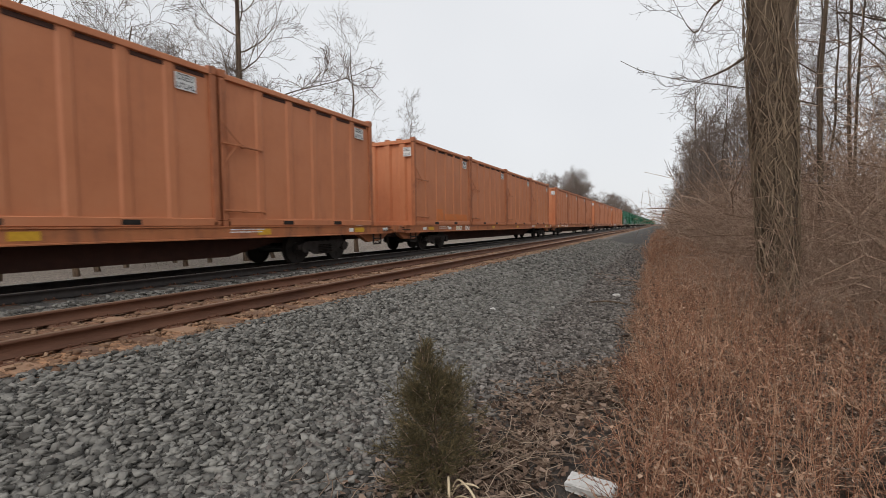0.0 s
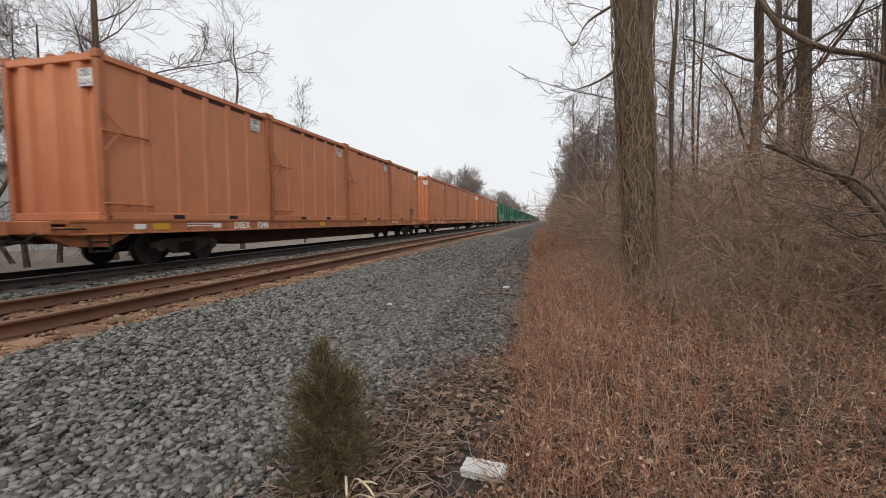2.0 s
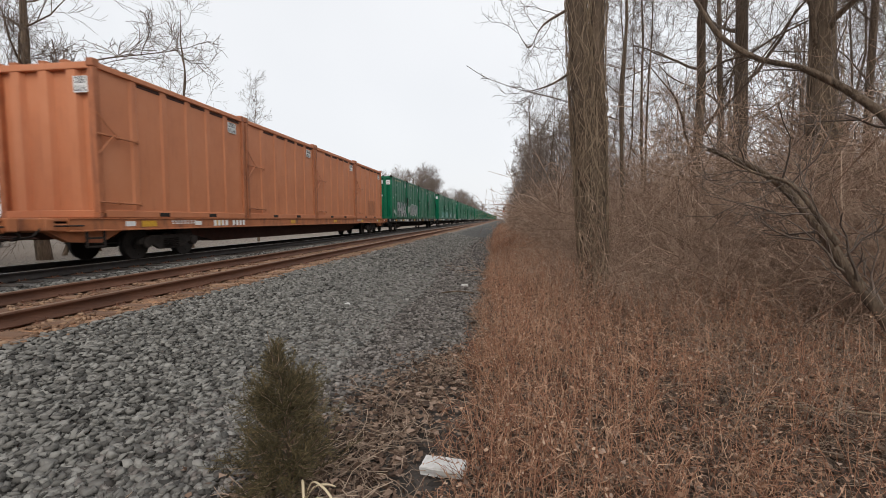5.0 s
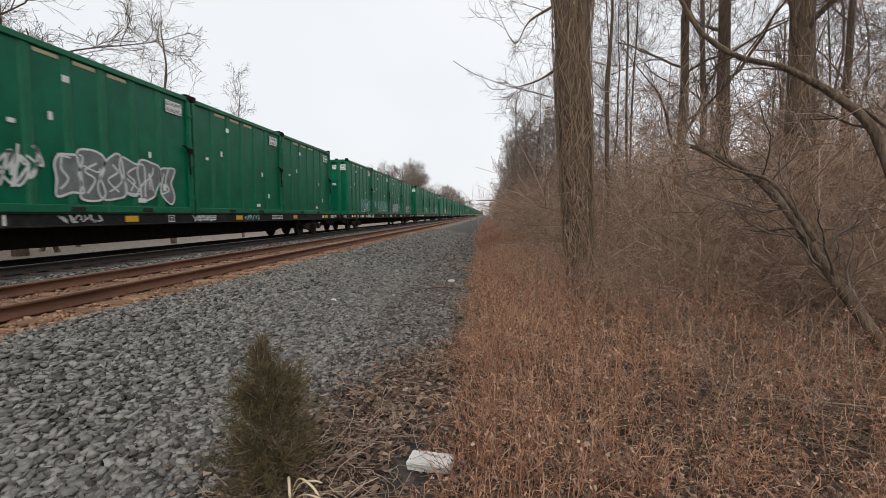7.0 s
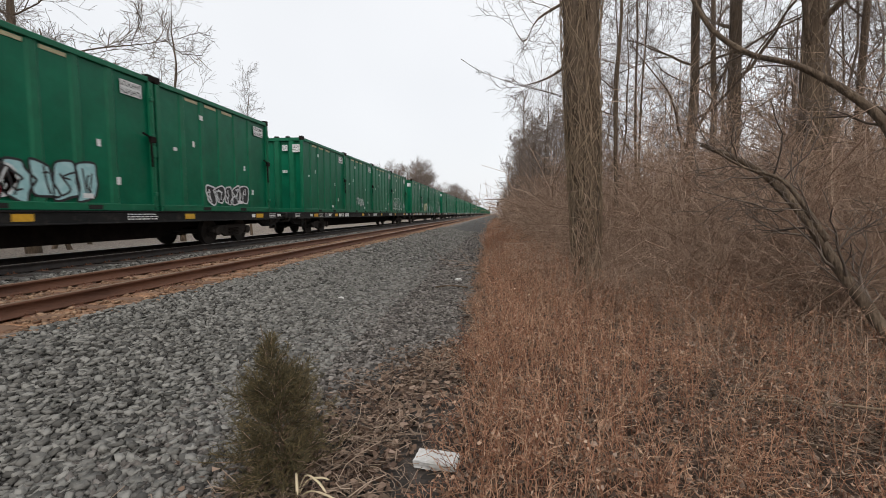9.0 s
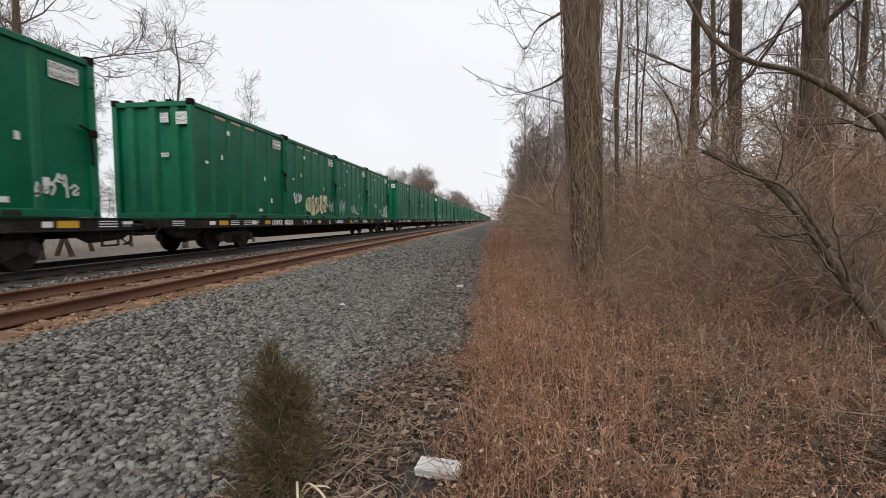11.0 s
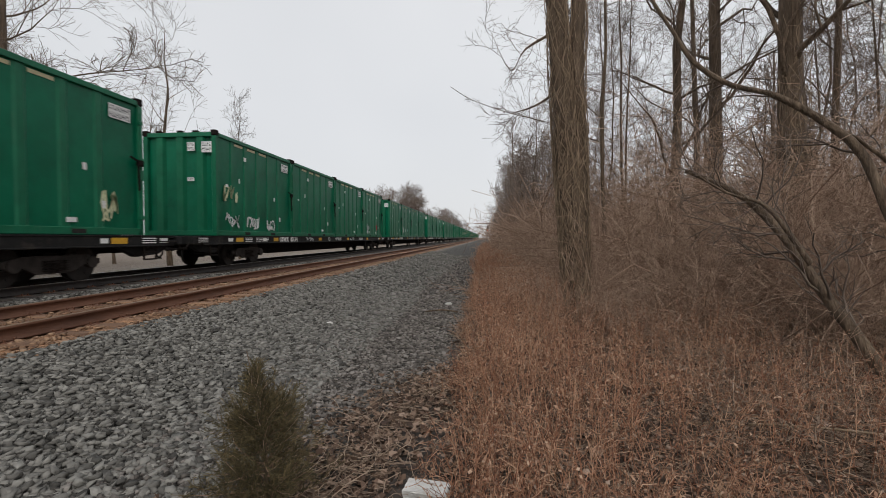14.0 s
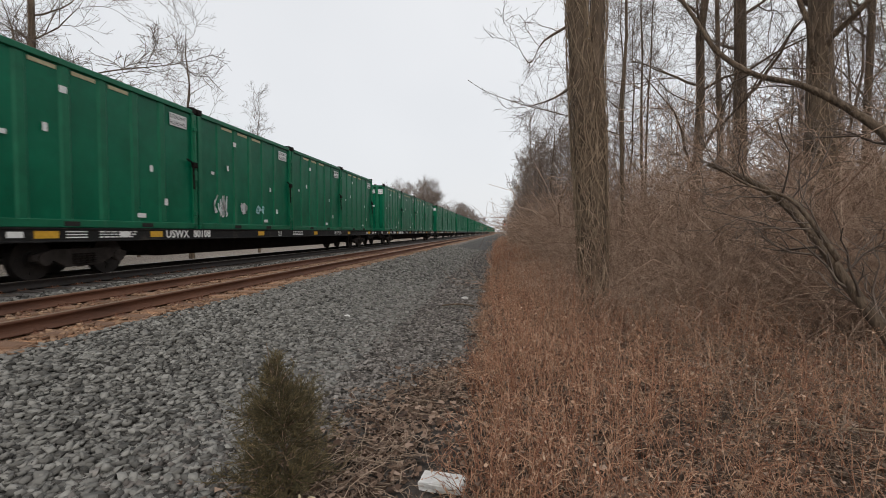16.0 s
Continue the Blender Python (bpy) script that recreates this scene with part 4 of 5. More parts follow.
def stems(rng, x, y, height, radius, lean=0.25, k=3, droop=0.0):
    n = len(x)
    P = np.zeros((n, k + 1, 3))
    P[:, 0] = np.stack([x, y, ground_z(x, y) - 0.02], -1)
    d = np.stack([rng.normal(0, lean, n), rng.normal(0, lean, n), np.ones(n)], -1)
    for i in range(k):
        d = d + rng.normal(0, 0.12, (n, 3)) - np.array([0, 0, droop * i])
        d /= np.linalg.norm(d, axis=1, keepdims=True)
        P[:, i + 1] = P[:, i] + d * (height / k)[:, None]
    return P, radius[:, None] * np.linspace(1, 0.4, k + 1)[None]


def flakes(rng, c, size):
    """Small bent four-cornered flakes round the points c."""
    n = len(c)
    u = rng.normal(size=(n, 3))
    u /= np.linalg.norm(u, axis=1, keepdims=True)
    w = np.cross(u, rng.normal(size=(n, 3)))
    w /= np.linalg.norm(w, axis=1, keepdims=True)
    bend = np.cross(u, w) * size[:, None] * rng.uniform(-0.6, 0.6, (n, 1))
    a, b = u * size[:, None] * rng.uniform(0.9, 1.8, (n, 1)), w * size[:, None] * rng.uniform(0.35, 0.8, (n, 1))
    c = c + rng.normal(0, 0.012, (n, 3))
    V = np.stack([c - a, c + b + bend, c + a, c - b + bend], 1).reshape(-1, 3)
    i = 4 * np.arange(n)[:, None]
    return V, np.concatenate([i + [0, 1, 3], i + [1, 2, 3]])


def build_weeds():
    rng = np.random.default_rng(8)
    # tall dry weeds
    n = 6400
    y = 2.0 + 17 * rng.random(n) ** 1.25
    x = -0.1 - 0.018 * y + (4.2 + 0.1 * y) * rng.random(n) ** 1.4 + 0.08 * np.sin(y * 2.3) + rng.normal(0, 0.12, n)
    keep = (np.hypot(x, y) > 1.9) & (rng.random(n) < np.clip(1.15 - np.maximum(0, x - 2.2) * 0.28, 0.15, 1))
    x, y = x[keep], y[keep]
    h = rng.uniform(0.4, 1.0, len(x)) * np.clip(0.40 + 0.085 * y - 0.05 * np.maximum(0, x - 1.5), 0.35, 1.0)
    clump = np.sin(2.1 * x + 1.3 * np.sin(1.7 * y)) * np.sin(1.9 * y + 0.8 * np.sin(2.3 * x))
    h *= (1.0 + 0.35 * clump) * np.clip((x + 0.55) / 0.55, 0.3, 1)
    P, R = stems(rng, x, y, h, rng.uniform(0.0022, 0.0042, len(x)), 0.2)
    P2, R2 = grow(rng, P, R, 6, 0.16, 55, 2, 0.25, -0.05, 0.6, 0.9, 0.6, 0.4, 0.0018)
    V, F = joined([tubes(P, R), tubes(P2, R2)])
    stuff("dry_weeds", "tall dry reddish-brown weeds along the edge of the wood", "weeds", V, F, M["weed"])
    # curled dry leaves and seed heads on the upper stems and side shoots
    c = np.concatenate([P2[:, 1], P2[:, 2], (P2[:, 1] + P2[:, 2]) / 2])
    c = c[rng.random(len(c)) < 0.62]
    V, F = flakes(rng, c, rng.uniform(0.005, 0.013, len(c)))
    stuff("seed_heads", "curled dry leaves and seed heads on the weeds", "weeds", V, F, M["seed"])
    # a low grey-tan tangle of bent stalks towards the trees
    n = 5200
    y = 3.2 + 10 * rng.random(n) ** 1.1
    x = 1.6 + 0.05 * y + (3.6 + 0.35 * y) * rng.random(n)
    P, R = stems(rng, x, y, rng.uniform(0.35, 1.0, n), rng.uniform(0.0018, 0.0042, n), 0.75, 5, 0.16)
    P2, R2 = grow(rng, P, R, 3, 0.22, 50, 2, 0.2, 0.0, 0.4, 0.7, 0.5, 0.4, 0.0016)
    V, F = joined([tubes(P, R), tubes(P2, R2)])
    stuff("dead_tangle", "low grey-tan tangle of bent dead stalks before the trees", "dead grass", V, F, M["tangle"])
    # farther along the edge of the wood
    n = 3000
    y = 18 + 60 * rng.random(n) ** 1.4
    x = -0.45 + 2.6 * rng.random(n) ** 1.3
    P, R = stems(rng, x, y, rng.uniform(0.5, 1.1, n), rng.uniform(0.006, 0.012, n), 0.2)
    P2, R2 = grow(rng, P, R, 4, 0.3, 35, 1, 0.35, 0.05, 0.25, 0.8, 0.5, 0.4, 0.004)
    V, F = joined([tubes(P, R), tubes(P2, R2)])
    stuff("dry_weeds", "tall dry brown weeds farther along the track", "weeds", V, F, M["weed"])
    # flattened stalks and tangles on the ground
    n = 15000
    y = 1.7 + 13 * rng.random(n) ** 1.3
    x = np.where(rng.random(n) < 0.16, litter_edge(y) + np.where(y < 5.8, rng.normal(0.5, 0.3, n), rng.normal(0.2, 0.1, n)), -0.3 + (5.5 + 0.3 * y) * rng.random(n))
    a = rng.uniform(0, 2 * np.pi, n)
    L = rng.uniform(0.08, 0.4, n)
    P = np.zeros((n, 4, 3))
    base = np.stack([x, y, ground_z(x, y) + rng.uniform(0.0, 0.09, n)], -1)
    bend = rng.normal(0, 0.5, n)
    for i in range(4):
        ai = a + bend * i
        P[:, i] = base if i == 0 else P[:, i - 1] + np.stack([np.cos(ai), np.sin(ai), rng.normal(0.05, 0.22, n)], -1) * (L / 3)[:, None]
    V, F = tubes(P, np.repeat(rng.uniform(0.0015, 0.004, (n, 1)), 4, 1))
    stuff("dead_stalks", "flattened dead stalks and thin vines over the leaf litter", "dead grass", V, F, M["tangle"])
    # fallen leaves
    n = 70000
    y = 1.6 + 15 * rng.random(n) ** 1.4
    x = np.where(rng.random(n) < 0.16, litter_edge(y) + np.where(y < 5.8, rng.normal(0.5, 0.28, n), rng.normal(0.2, 0.1, n)), -0.3 + (5.8 + 0.35 * y) * rng.random(n))
    away = np.hypot(x + 0.365, y - 2.72) > 0.24
    high = np.where((x > -0.2) & (rng.random(n) < 0.62), rng.random(n) ** 1.6 * np.clip(0.18 + 0.05 * y, 0, 0.6), 0)
    s = np.where(high > 0.03, rng.uniform(0.006, 0.015, n), rng.uniform(0.011, 0.03, n)) * away
    q = np.array([[-1, -0.6, 0.25], [0, -0.75, -0.1], [0, 0.75, -0.05], [-1, 0.6, 0.2], [1, -0.35, 0.35], [1, 0.35, 0.3]])
    V = q[None] * s[:, None, None] * rng.uniform(0.6, 1.3, (n, 1, 3)) + rng.normal(0, 0.006, (n, 6, 3))
    a, b = rng.uniform(0, 2 * np.pi, n)[:, None], rng.normal(0, 1.0, n)[:, None]
    Y, Z = V[..., 1] * np.cos(b) - V[..., 2] * np.sin(b), V[..., 1] * np.sin(b) + V[..., 2] * np.cos(b)
    V = np.stack([V[..., 0] * np.cos(a) - Y * np.sin(a), V[..., 0] * np.sin(a) + Y * np.cos(a), Z], -1)
    V += np.stack([x, y, ground_z(x, y) + rng.uniform(0.01, 0.05, n) + high], -1)[:, None]
    F = (np.array([[0, 1, 2, 3], [1, 4, 5, 2]])[None] + 6 * np.arange(n)[:, None, None]).reshape(-1, 4)
    stuff("leaf_litter", "curled brown dead leaves on the ground", "leaf litter", V.reshape(-1, 3), F, M["leaf"])


build_weeds()


def trunk_line(rng, height, lean=(0, 0), k=9, wander=0.12):
    z = np.linspace(0, height, k)
    off = np.cumsum(rng.normal(0, wander * height / 40, (k, 2)), 0)
    off -= off[0]
    return np.stack([off[:, 0] + lean[0] * z, off[:, 1] + lean[1] * z, z - 0.15], -1)[None]


def tree_parts(rng, height, radius, lean=(0, 0), limbs=14, subs=7, twigs=7, fine=3, first=0.3, reach=0.34, angle=48, up=0.12, thin=0.004, top=0.18, wander=0.12, wig=0.18):
    """Trunk, limbs and twigs of a bare tree as meshes."""
    P0 = trunk_line(rng, height, lean, wander=wander)
    R0 = (radius * np.linspace(1, top, P0.shape[1]) ** 0.85)[None]
    R0[0, 0] *= 1.25
    P1, R1 = grow(rng, P0, R0, limbs, height * reach, angle, 7 if fine else 4, first, up, wig, 0.36, 0.2, 0.55, thin)
    P2, R2 = grow(rng, P1, R1, subs, height * reach * 0.48, 48, 4 if fine else 3, 0.2, up * 0.7, wig * 1.3, 0.55, 0.3, 0.5, thin)
    P3, R3 = grow(rng, P2, R2, twigs, height * reach * 0.24, 46, 3 if fine else 1, 0.15, 0.05, wig * 1.4, 0.6, 0.4, 0.4, thin * 0.8)
    tw = [tubes(P3, R3)]
    if fine:
        P4, R4 = grow(rng, P3, R3, fine, height * reach * 0.14, 40, 1, 0.2, 0.05, 0.22, 0.7, 0.5, 0.3, thin * 0.65)
        tw.append(tubes(P4, R4))
    return tubes(P0, R0, 12), joined([tubes(P1, R1, 4), tubes(P2, R2, 3)]), joined(tw)


def tree(rng, label, base, bark, twig, group="", **kw):
    trunk, limb, tw = tree_parts(rng, **kw)
    t = tagged(new("tree"), label, "tree", group)
    t.matrix_basis = pose(*base)
    part("trunk", quick("trunk", *trunk, bark, True), None, t)
    part("branchwork", quick("branchwork", *limb, bark, True), None, t)
    part("crown", quick("crown", *tw, twig), None, t, "bare twigs")
    return t


def on_ground(x, y):
    return x, y, float(ground_z(x, y))


def vines(rng, parent, line, radius, n, height, thick=(0.004, 0.0125)):
    """Climbing vines that wind up a trunk."""
    k = 24
    z = np.linspace(0, 1, k)[None] * (height * rng.uniform(0.45, 1.0, (n, 1)))
    a = rng.uniform(0, 2 * np.pi, (n, 1)) + np.cumsum(rng.normal(0, 0.75, (n, k)), 1)
    cx = np.interp(z, line[:, 2], line[:, 0])
    cy = np.interp(z, line[:, 2], line[:, 1])
    rr = np.interp(z, [0, height], [radius * 1.08, radius * 0.82]) + rng.uniform(-0.01, 0.015, (n, 1)) + 0.012 * rng.random((n, k))
    rr[:, 0] += 0.15 * rng.random(n)
    P = np.stack([cx + np.cos(a) * rr, cy + np.sin(a) * rr, z - 0.1], -1)
    R = rng.uniform(*thick, (n, 1)) * np.linspace(1, 0.5, k)[None]
    P2, R2 = grow(rng, P, R, 7, 0.3, 75, 3, 0.05, -0.05, 0.6, 0.5, 0.4, 0.2, 0.0022)
    part("vines", quick("vines", *joined([tubes(P, R, 4), tubes(P2, R2, 3)]), M["vine"], True), None, parent, "woody climbing vines")


def limb_of(rng, parent, pts, r0, r1, mat, sub=9, reach=0.9, thin=0.002):
    """A single long limb through a few points, with twigs."""
    line = smooth_line(np.asarray(pts, float), 4)[None]
    R = np.linspace(r0, r1, line.shape[1])[None]
    P2, R2 = grow(rng, line, R, sub, reach, 55, 5, 0.1, 0.06, 0.3, 0.3, 0.25, 0.2, thin * 2)
    P3, R3 = grow(rng, P2, R2, 6, reach * 0.45, 45, 3, 0.15, 0.04, 0.25, 0.6, 0.4, 0.3, thin * 1.5)
    P4, R4 = grow(rng, P3, R3, 3, reach * 0.2, 45, 2, 0.2, 0.04, 0.25, 0.7, 0.5, 0.3, thin)
    part("limb", quick("limb", *tubes(line, R, 8), mat, True), None, parent)
    part("crown", quick("crown", *joined([tubes(P2, R2, 4), tubes(P3, R3), tubes(P4, R4)]), M["twig"]), None, parent)


def build_big_tree():
    """Two fused trunks wrapped in vines at the edge of the wood."""
    rng = np.random.default_rng(21)
    t = tagged(new("tree"), "tall twin-trunked tree wrapped in woody vines", "tree")
    t.matrix_basis = pose(*on_ground(1.5, 7.9))
    for k, (dx, r, lean, label) in enumerate(((0.11, 0.215, -0.072, "thick vine-wrapped trunk"), (0.06, 0.16, -0.008, "straighter second trunk"))):
        P = trunk_line(rng, 15, (lean, 0.0), 14, 0.05)
        P[..., 0] += dx
        R = (r * np.linspace(1, 0.35, 14))[None]
        R[0, 0] *= 1.35
        part("trunk", quick("trunk", *tubes(P, R, 14), M["bark"], True), None, t, label)
        vines(rng, t, P[0], r, 84 if k == 0 else 40, 7.5)
        P1, R1 = grow(rng, P, R, 13, 4.2, 60, 6, 0.36, 0.06, 0.2, 0.38, 0.2, 0.4, 0.006)
        P2, R2 = grow(rng, P1, R1, 7, 1.8, 48, 4, 0.15, 0.03, 0.24, 0.55, 0.3, 0.4, 0.005)
        P3, R3 = grow(rng, P2, R2, 6, 0.8, 45, 3, 0.15, 0.03, 0.25, 0.6, 0.4, 0.4, 0.004)
        P4, R4 = grow(rng, P3, R3, 3, 0.35, 45, 2, 0.2, 0.03, 0.25, 0.7, 0.5, 0.3, 0.003)
        part("branchwork", quick("branchwork", *joined([tubes(P1, R1, 6), tubes(P2, R2, 4)]), M["bark"], True), None, t)
        part("crown", quick("crown", *joined([tubes(P3, R3), tubes(P4, R4)]), M["twig"]), None, t, "bare twigs")
    for pts, r0 in (([(-0.3, 0.1, 5.15), (-0.85, 0.1, 4.85), (-1.1, 0.1, 4.5), (-1.45, 0.1, 5.2)], 0.032), ([(-0.3, 0, 4.1), (-0.7, 0, 3.85), (-1.1, 0.05, 3.75)], 0.028),
                    ([(-0.3, 0.1, 3.55), (-0.85, 0.1, 3.7), (-1.2, 0.1, 3.8), (-1.77, 0.1, 4.02), (-2.13, 0.1, 4.25)], 0.0065)):
        limb_of(rng, t, pts, r0, min(r0, 0.006) * 0.8, M["bark"], 7 if r0 > 0.02 else 2, 0.8 if r0 > 0.02 else 0.25)


build_big_tree()


def build_near_wood():
    rng = np.random.default_rng(33)
    bark, twig = M["bark"], M["twig"]
    g = "trees of the near wood"
    thin = dict(limbs=16, subs=6, twigs=6, fine=2)
    tree(rng, "slender dark bare tree in the brush", on_ground(2.9, 11.7), bark, twig, g, height=13, radius=0.055, lean=(0.0, 0.0), first=0.25, reach=0.3, angle=62, up=0.03, **thin)
    tree(rng, "bare tree leaning slightly, hung with vines", on_ground(4.7, 12.1), bark, twig, g, height=13, radius=0.14, lean=(0.03, 0), first=0.2, reach=0.32, angle=60, up=0.03, wander=0.3, **thin)
    t = tree(rng, "thick bare tree with vines on its trunk", on_ground(5.9, 12.7), bark, twig, g, height=15, radius=0.2, lean=(0.0, 0), first=0.3, reach=0.3, angle=55, up=0.05, **thin)
    vines(rng, t, np.array([(0, 0, 0), (0.0, 0, 15)]), 0.2, 22, 7)
    t = tree(rng, "thick bare tree wrapped in vines", on_ground(5.8, 9.3), bark, twig, g, height=14, radius=0.27, lean=(0.0, 0), first=0.3, reach=0.3, angle=55, up=0.05, **thin)
    vines(rng, t, np.array([(0, 0, 0), (0.0, 0, 14)]), 0.27, 44, 7)
    for x, y, h, r in ((4.6, 16, 10, 0.05), (7.6, 11.0, 12, 0.10), (8.4, 7.6, 12, 0.12), (7.2, 16.5, 13, 0.13), (10.5, 12.5, 13, 0.14), (10.3, 5.2, 12, 0.12), (5.6, 19.5, 12, 0.08)):
        tree(rng, "bare grey-brown tree standing in the brush", on_ground(x, y), bark, twig, g, height=h, radius=r, lean=(rng.normal(0, 0.03), 0), first=0.22, reach=0.3, angle=55, up=0.06, limbs=14, subs=5, twigs=6, fine=2)
    # the long limb that hangs across, and the leaning trunks at the right of the clearing
    t = tagged(new("tree"), "leaning tree with a long drooping limb", "tree")
    t.matrix_basis = pose(*on_ground(4.35, 4.7))
    b = Vector(on_ground(4.35, 4.7))
    arm = [(4.35, 4.7, -0.7), (4.22, 4.95, 0.6), (4.0, 5.13, 1.56), (3.82, 5.26, 2.04), (3.33, 5.58, 2.59), (2.9, 5.82, 2.83), (2.55, 5.98, 3.17), (2.32, 6.07, 3.61), (2.05, 6.2, 4.2), (1.9, 6.3, 4.9)]
    limb_of(rng, t, [Vector(p) - b for p in arm], 0.062, 0.014, bark, 16, 1.0)
    limb_of(rng, t, [Vector(p) - b for p in [(4.22, 4.95, 0.8), (4.3, 5.2, 1.6), (4.0, 5.3, 2.0), (3.75, 5.35, 2.2)]], 0.034, 0.012, bark, 8, 0.8)
    t = tagged(new("tree"), "low leaning trunk with grey bark and side shoots", "tree")
    t.matrix_basis = pose(*on_ground(3.75, 4.25))
    b = Vector(on_ground(3.75, 4.25))
    arm = [(3.75, 4.25, -0.7), (3.42, 4.43, -0.03), (3.22, 4.58, 0.36), (3.07, 4.68, 0.67), (2.92, 4.78, 0.99), (2.71, 4.9, 1.3), (2.49, 5.01, 1.51), (2.14, 5.18, 1.72)]
    limb_of(rng, t, [Vector(p) - b for p in arm], 0.062, 0.026, bark, 18, 0.9)
    limb_of(rng, t, [Vector(p) - b for p in [(3.0, 4.55, 0.75), (2.85, 4.58, 1.0), (2.67, 4.69, 1.31), (2.4, 4.85, 1.45), (2.1, 5.0, 1.7)]], 0.03, 0.008, bark, 10, 0.8)
    # fallen branch, arching stems
    f = tagged(new("fallen_branch"), "thin pale fallen branch lying in the weeds", "branch")
    limb_of(rng, f, [(1.5, 3.95, -0.56), (1.93, 3.73, -0.45), (2.37, 3.47, -0.36), (2.75, 3.2, -0.3)], 0.006, 0.010, M["vine"], 4, 0.3)


build_near_wood()


def shrub_mesh(rng, height, n_stems, spread, thin, side=7, fine=3):
    P0 = np.zeros((n_stems, 6, 3))
    a = rng.uniform(0, 2 * np.pi, n_stems)
    d = np.stack([np.cos(a) * spread, np.sin(a) * spread, np.ones(n_stems)], -1)
    d /= np.linalg.norm(d, axis=1, keepdims=True)
    P0[:, 0, :2] = rng.normal(0, 0.25, (n_stems, 2))
    P0[:, 0, 2] = -0.1
    L = height * rng.uniform(0.6, 1.3, n_stems)
    for i in range(5):
        d = d + rng.normal(0, 0.26, d.shape) + np.stack([np.cos(a), np.sin(a), np.full(n_stems, -0.6)], -1) * 0.16 * i * 0.5
        d /= np.linalg.norm(d, axis=1, keepdims=True)
        P0[:, i + 1] = P0[:, i] + d * (L / 5)[:, None]
    R0 = rng.uniform(1.6, 3.4, (n_stems, 1)) * thin * np.linspace(1, 0.4, 6)[None]
    P1, R1 = grow(rng, P0, R0, side, height * 0.36, 52, 3, 0.15, 0.05, 0.42, 0.6, 0.4, 0.4, thin * 0.6)
    P2, R2 = grow(rng, P1, R1, fine, height * 0.22, 48, 1, 0.15, 0.03, 0.28, 0.7, 0.5, 0.3, thin * 0.5)
    return tubes(P0, R0, 4), joined([tubes(P1, R1), tubes(P2, R2)])


def placed(ob, x, y, rot, s, sz=1.0):
    c = copy_thing(ob, pose(*on_ground(x, y), 0, 0, rot))
    c.scale = (s, s, s * sz)
    return c


def build_brush():
    rng = np.random.default_rng(44)
    near = [shrub_mesh(rng, 1.9, 17, 0.7, 0.0031, 11, 5) for _ in range(4)]
    far = [shrub_mesh(rng, 2.6, 16, 0.5, 0.008, 8, 3) for _ in range(3)]

    def make(data, mat):
        s = tagged(new("shrub"), "tangled bare brown brush with arching stems", "shrub", "brush of the wood")
        part("stem", quick("stem", *data[0], mat), None, s)
        part("crown", quick("crown", *data[1], mat), None, s, "tangle of fine bare twigs")
        return s

    near, far = [make(d, M["brush"]) for d in near], [make(d, M["brush"]) for d in far]
    # tangle round the big tree and behind the weeds
    for k in range(125):
        y = 5.2 + 15 * rng.random() ** 1.1
        x = (2.0 if y > 7 else 3.2) + 0.02 * y + 9.5 * rng.random() ** 1.3
        if np.hypot(x, y) < 7.2:
            continue
        placed(near[k % 4], x, y, rng.uniform(0, 360), rng.uniform(0.8, 1.55), rng.uniform(0.9, 1.35))
    for k in range(9):
        a = k * 0.7
        placed(near[k % 4], 1.8 + 0.5 * math.cos(a), 7.9 + 0.7 * math.sin(a), rng.uniform(0, 360), rng.uniform(0.5, 0.9), rng.uniform(0.9, 1.4))
    for k in range(38):
        placed(near[k % 4], rng.uniform(4.8, 10.0), rng.uniform(7.8, 11.6), rng.uniform(0, 360), rng.uniform(1.4, 2.1), rng.uniform(1.0, 1.3))
    for k in range(26):
        placed(near[k % 4], rng.uniform(5.2, 10.0), rng.uniform(0.5, 6.6), rng.uniform(0, 360), rng.uniform(0.8, 1.4), rng.uniform(0.9, 1.3))
    for k in range(85):
        y = 16 + 75 * rng.random() ** 1.3
        placed(far[k % 3], 1.8 + 9 * rng.random() ** 1.5, y, rng.uniform(0, 360), rng.uniform(0.8, 1.5), rng.uniform(0.9, 1.4))
    for o in near + far:
        for q in (*o.children_recursive, o):
            bpy.data.objects.remove(q)


build_brush()


def copies_of(kinds, spots):
    for k, (x, y, rot, s) in enumerate(spots):
        placed(kinds[k % len(kinds)], x, y, rot, s)
    for o in kinds:
        for q in (*o.children_recursive, o):
            bpy.data.objects.remove(q)


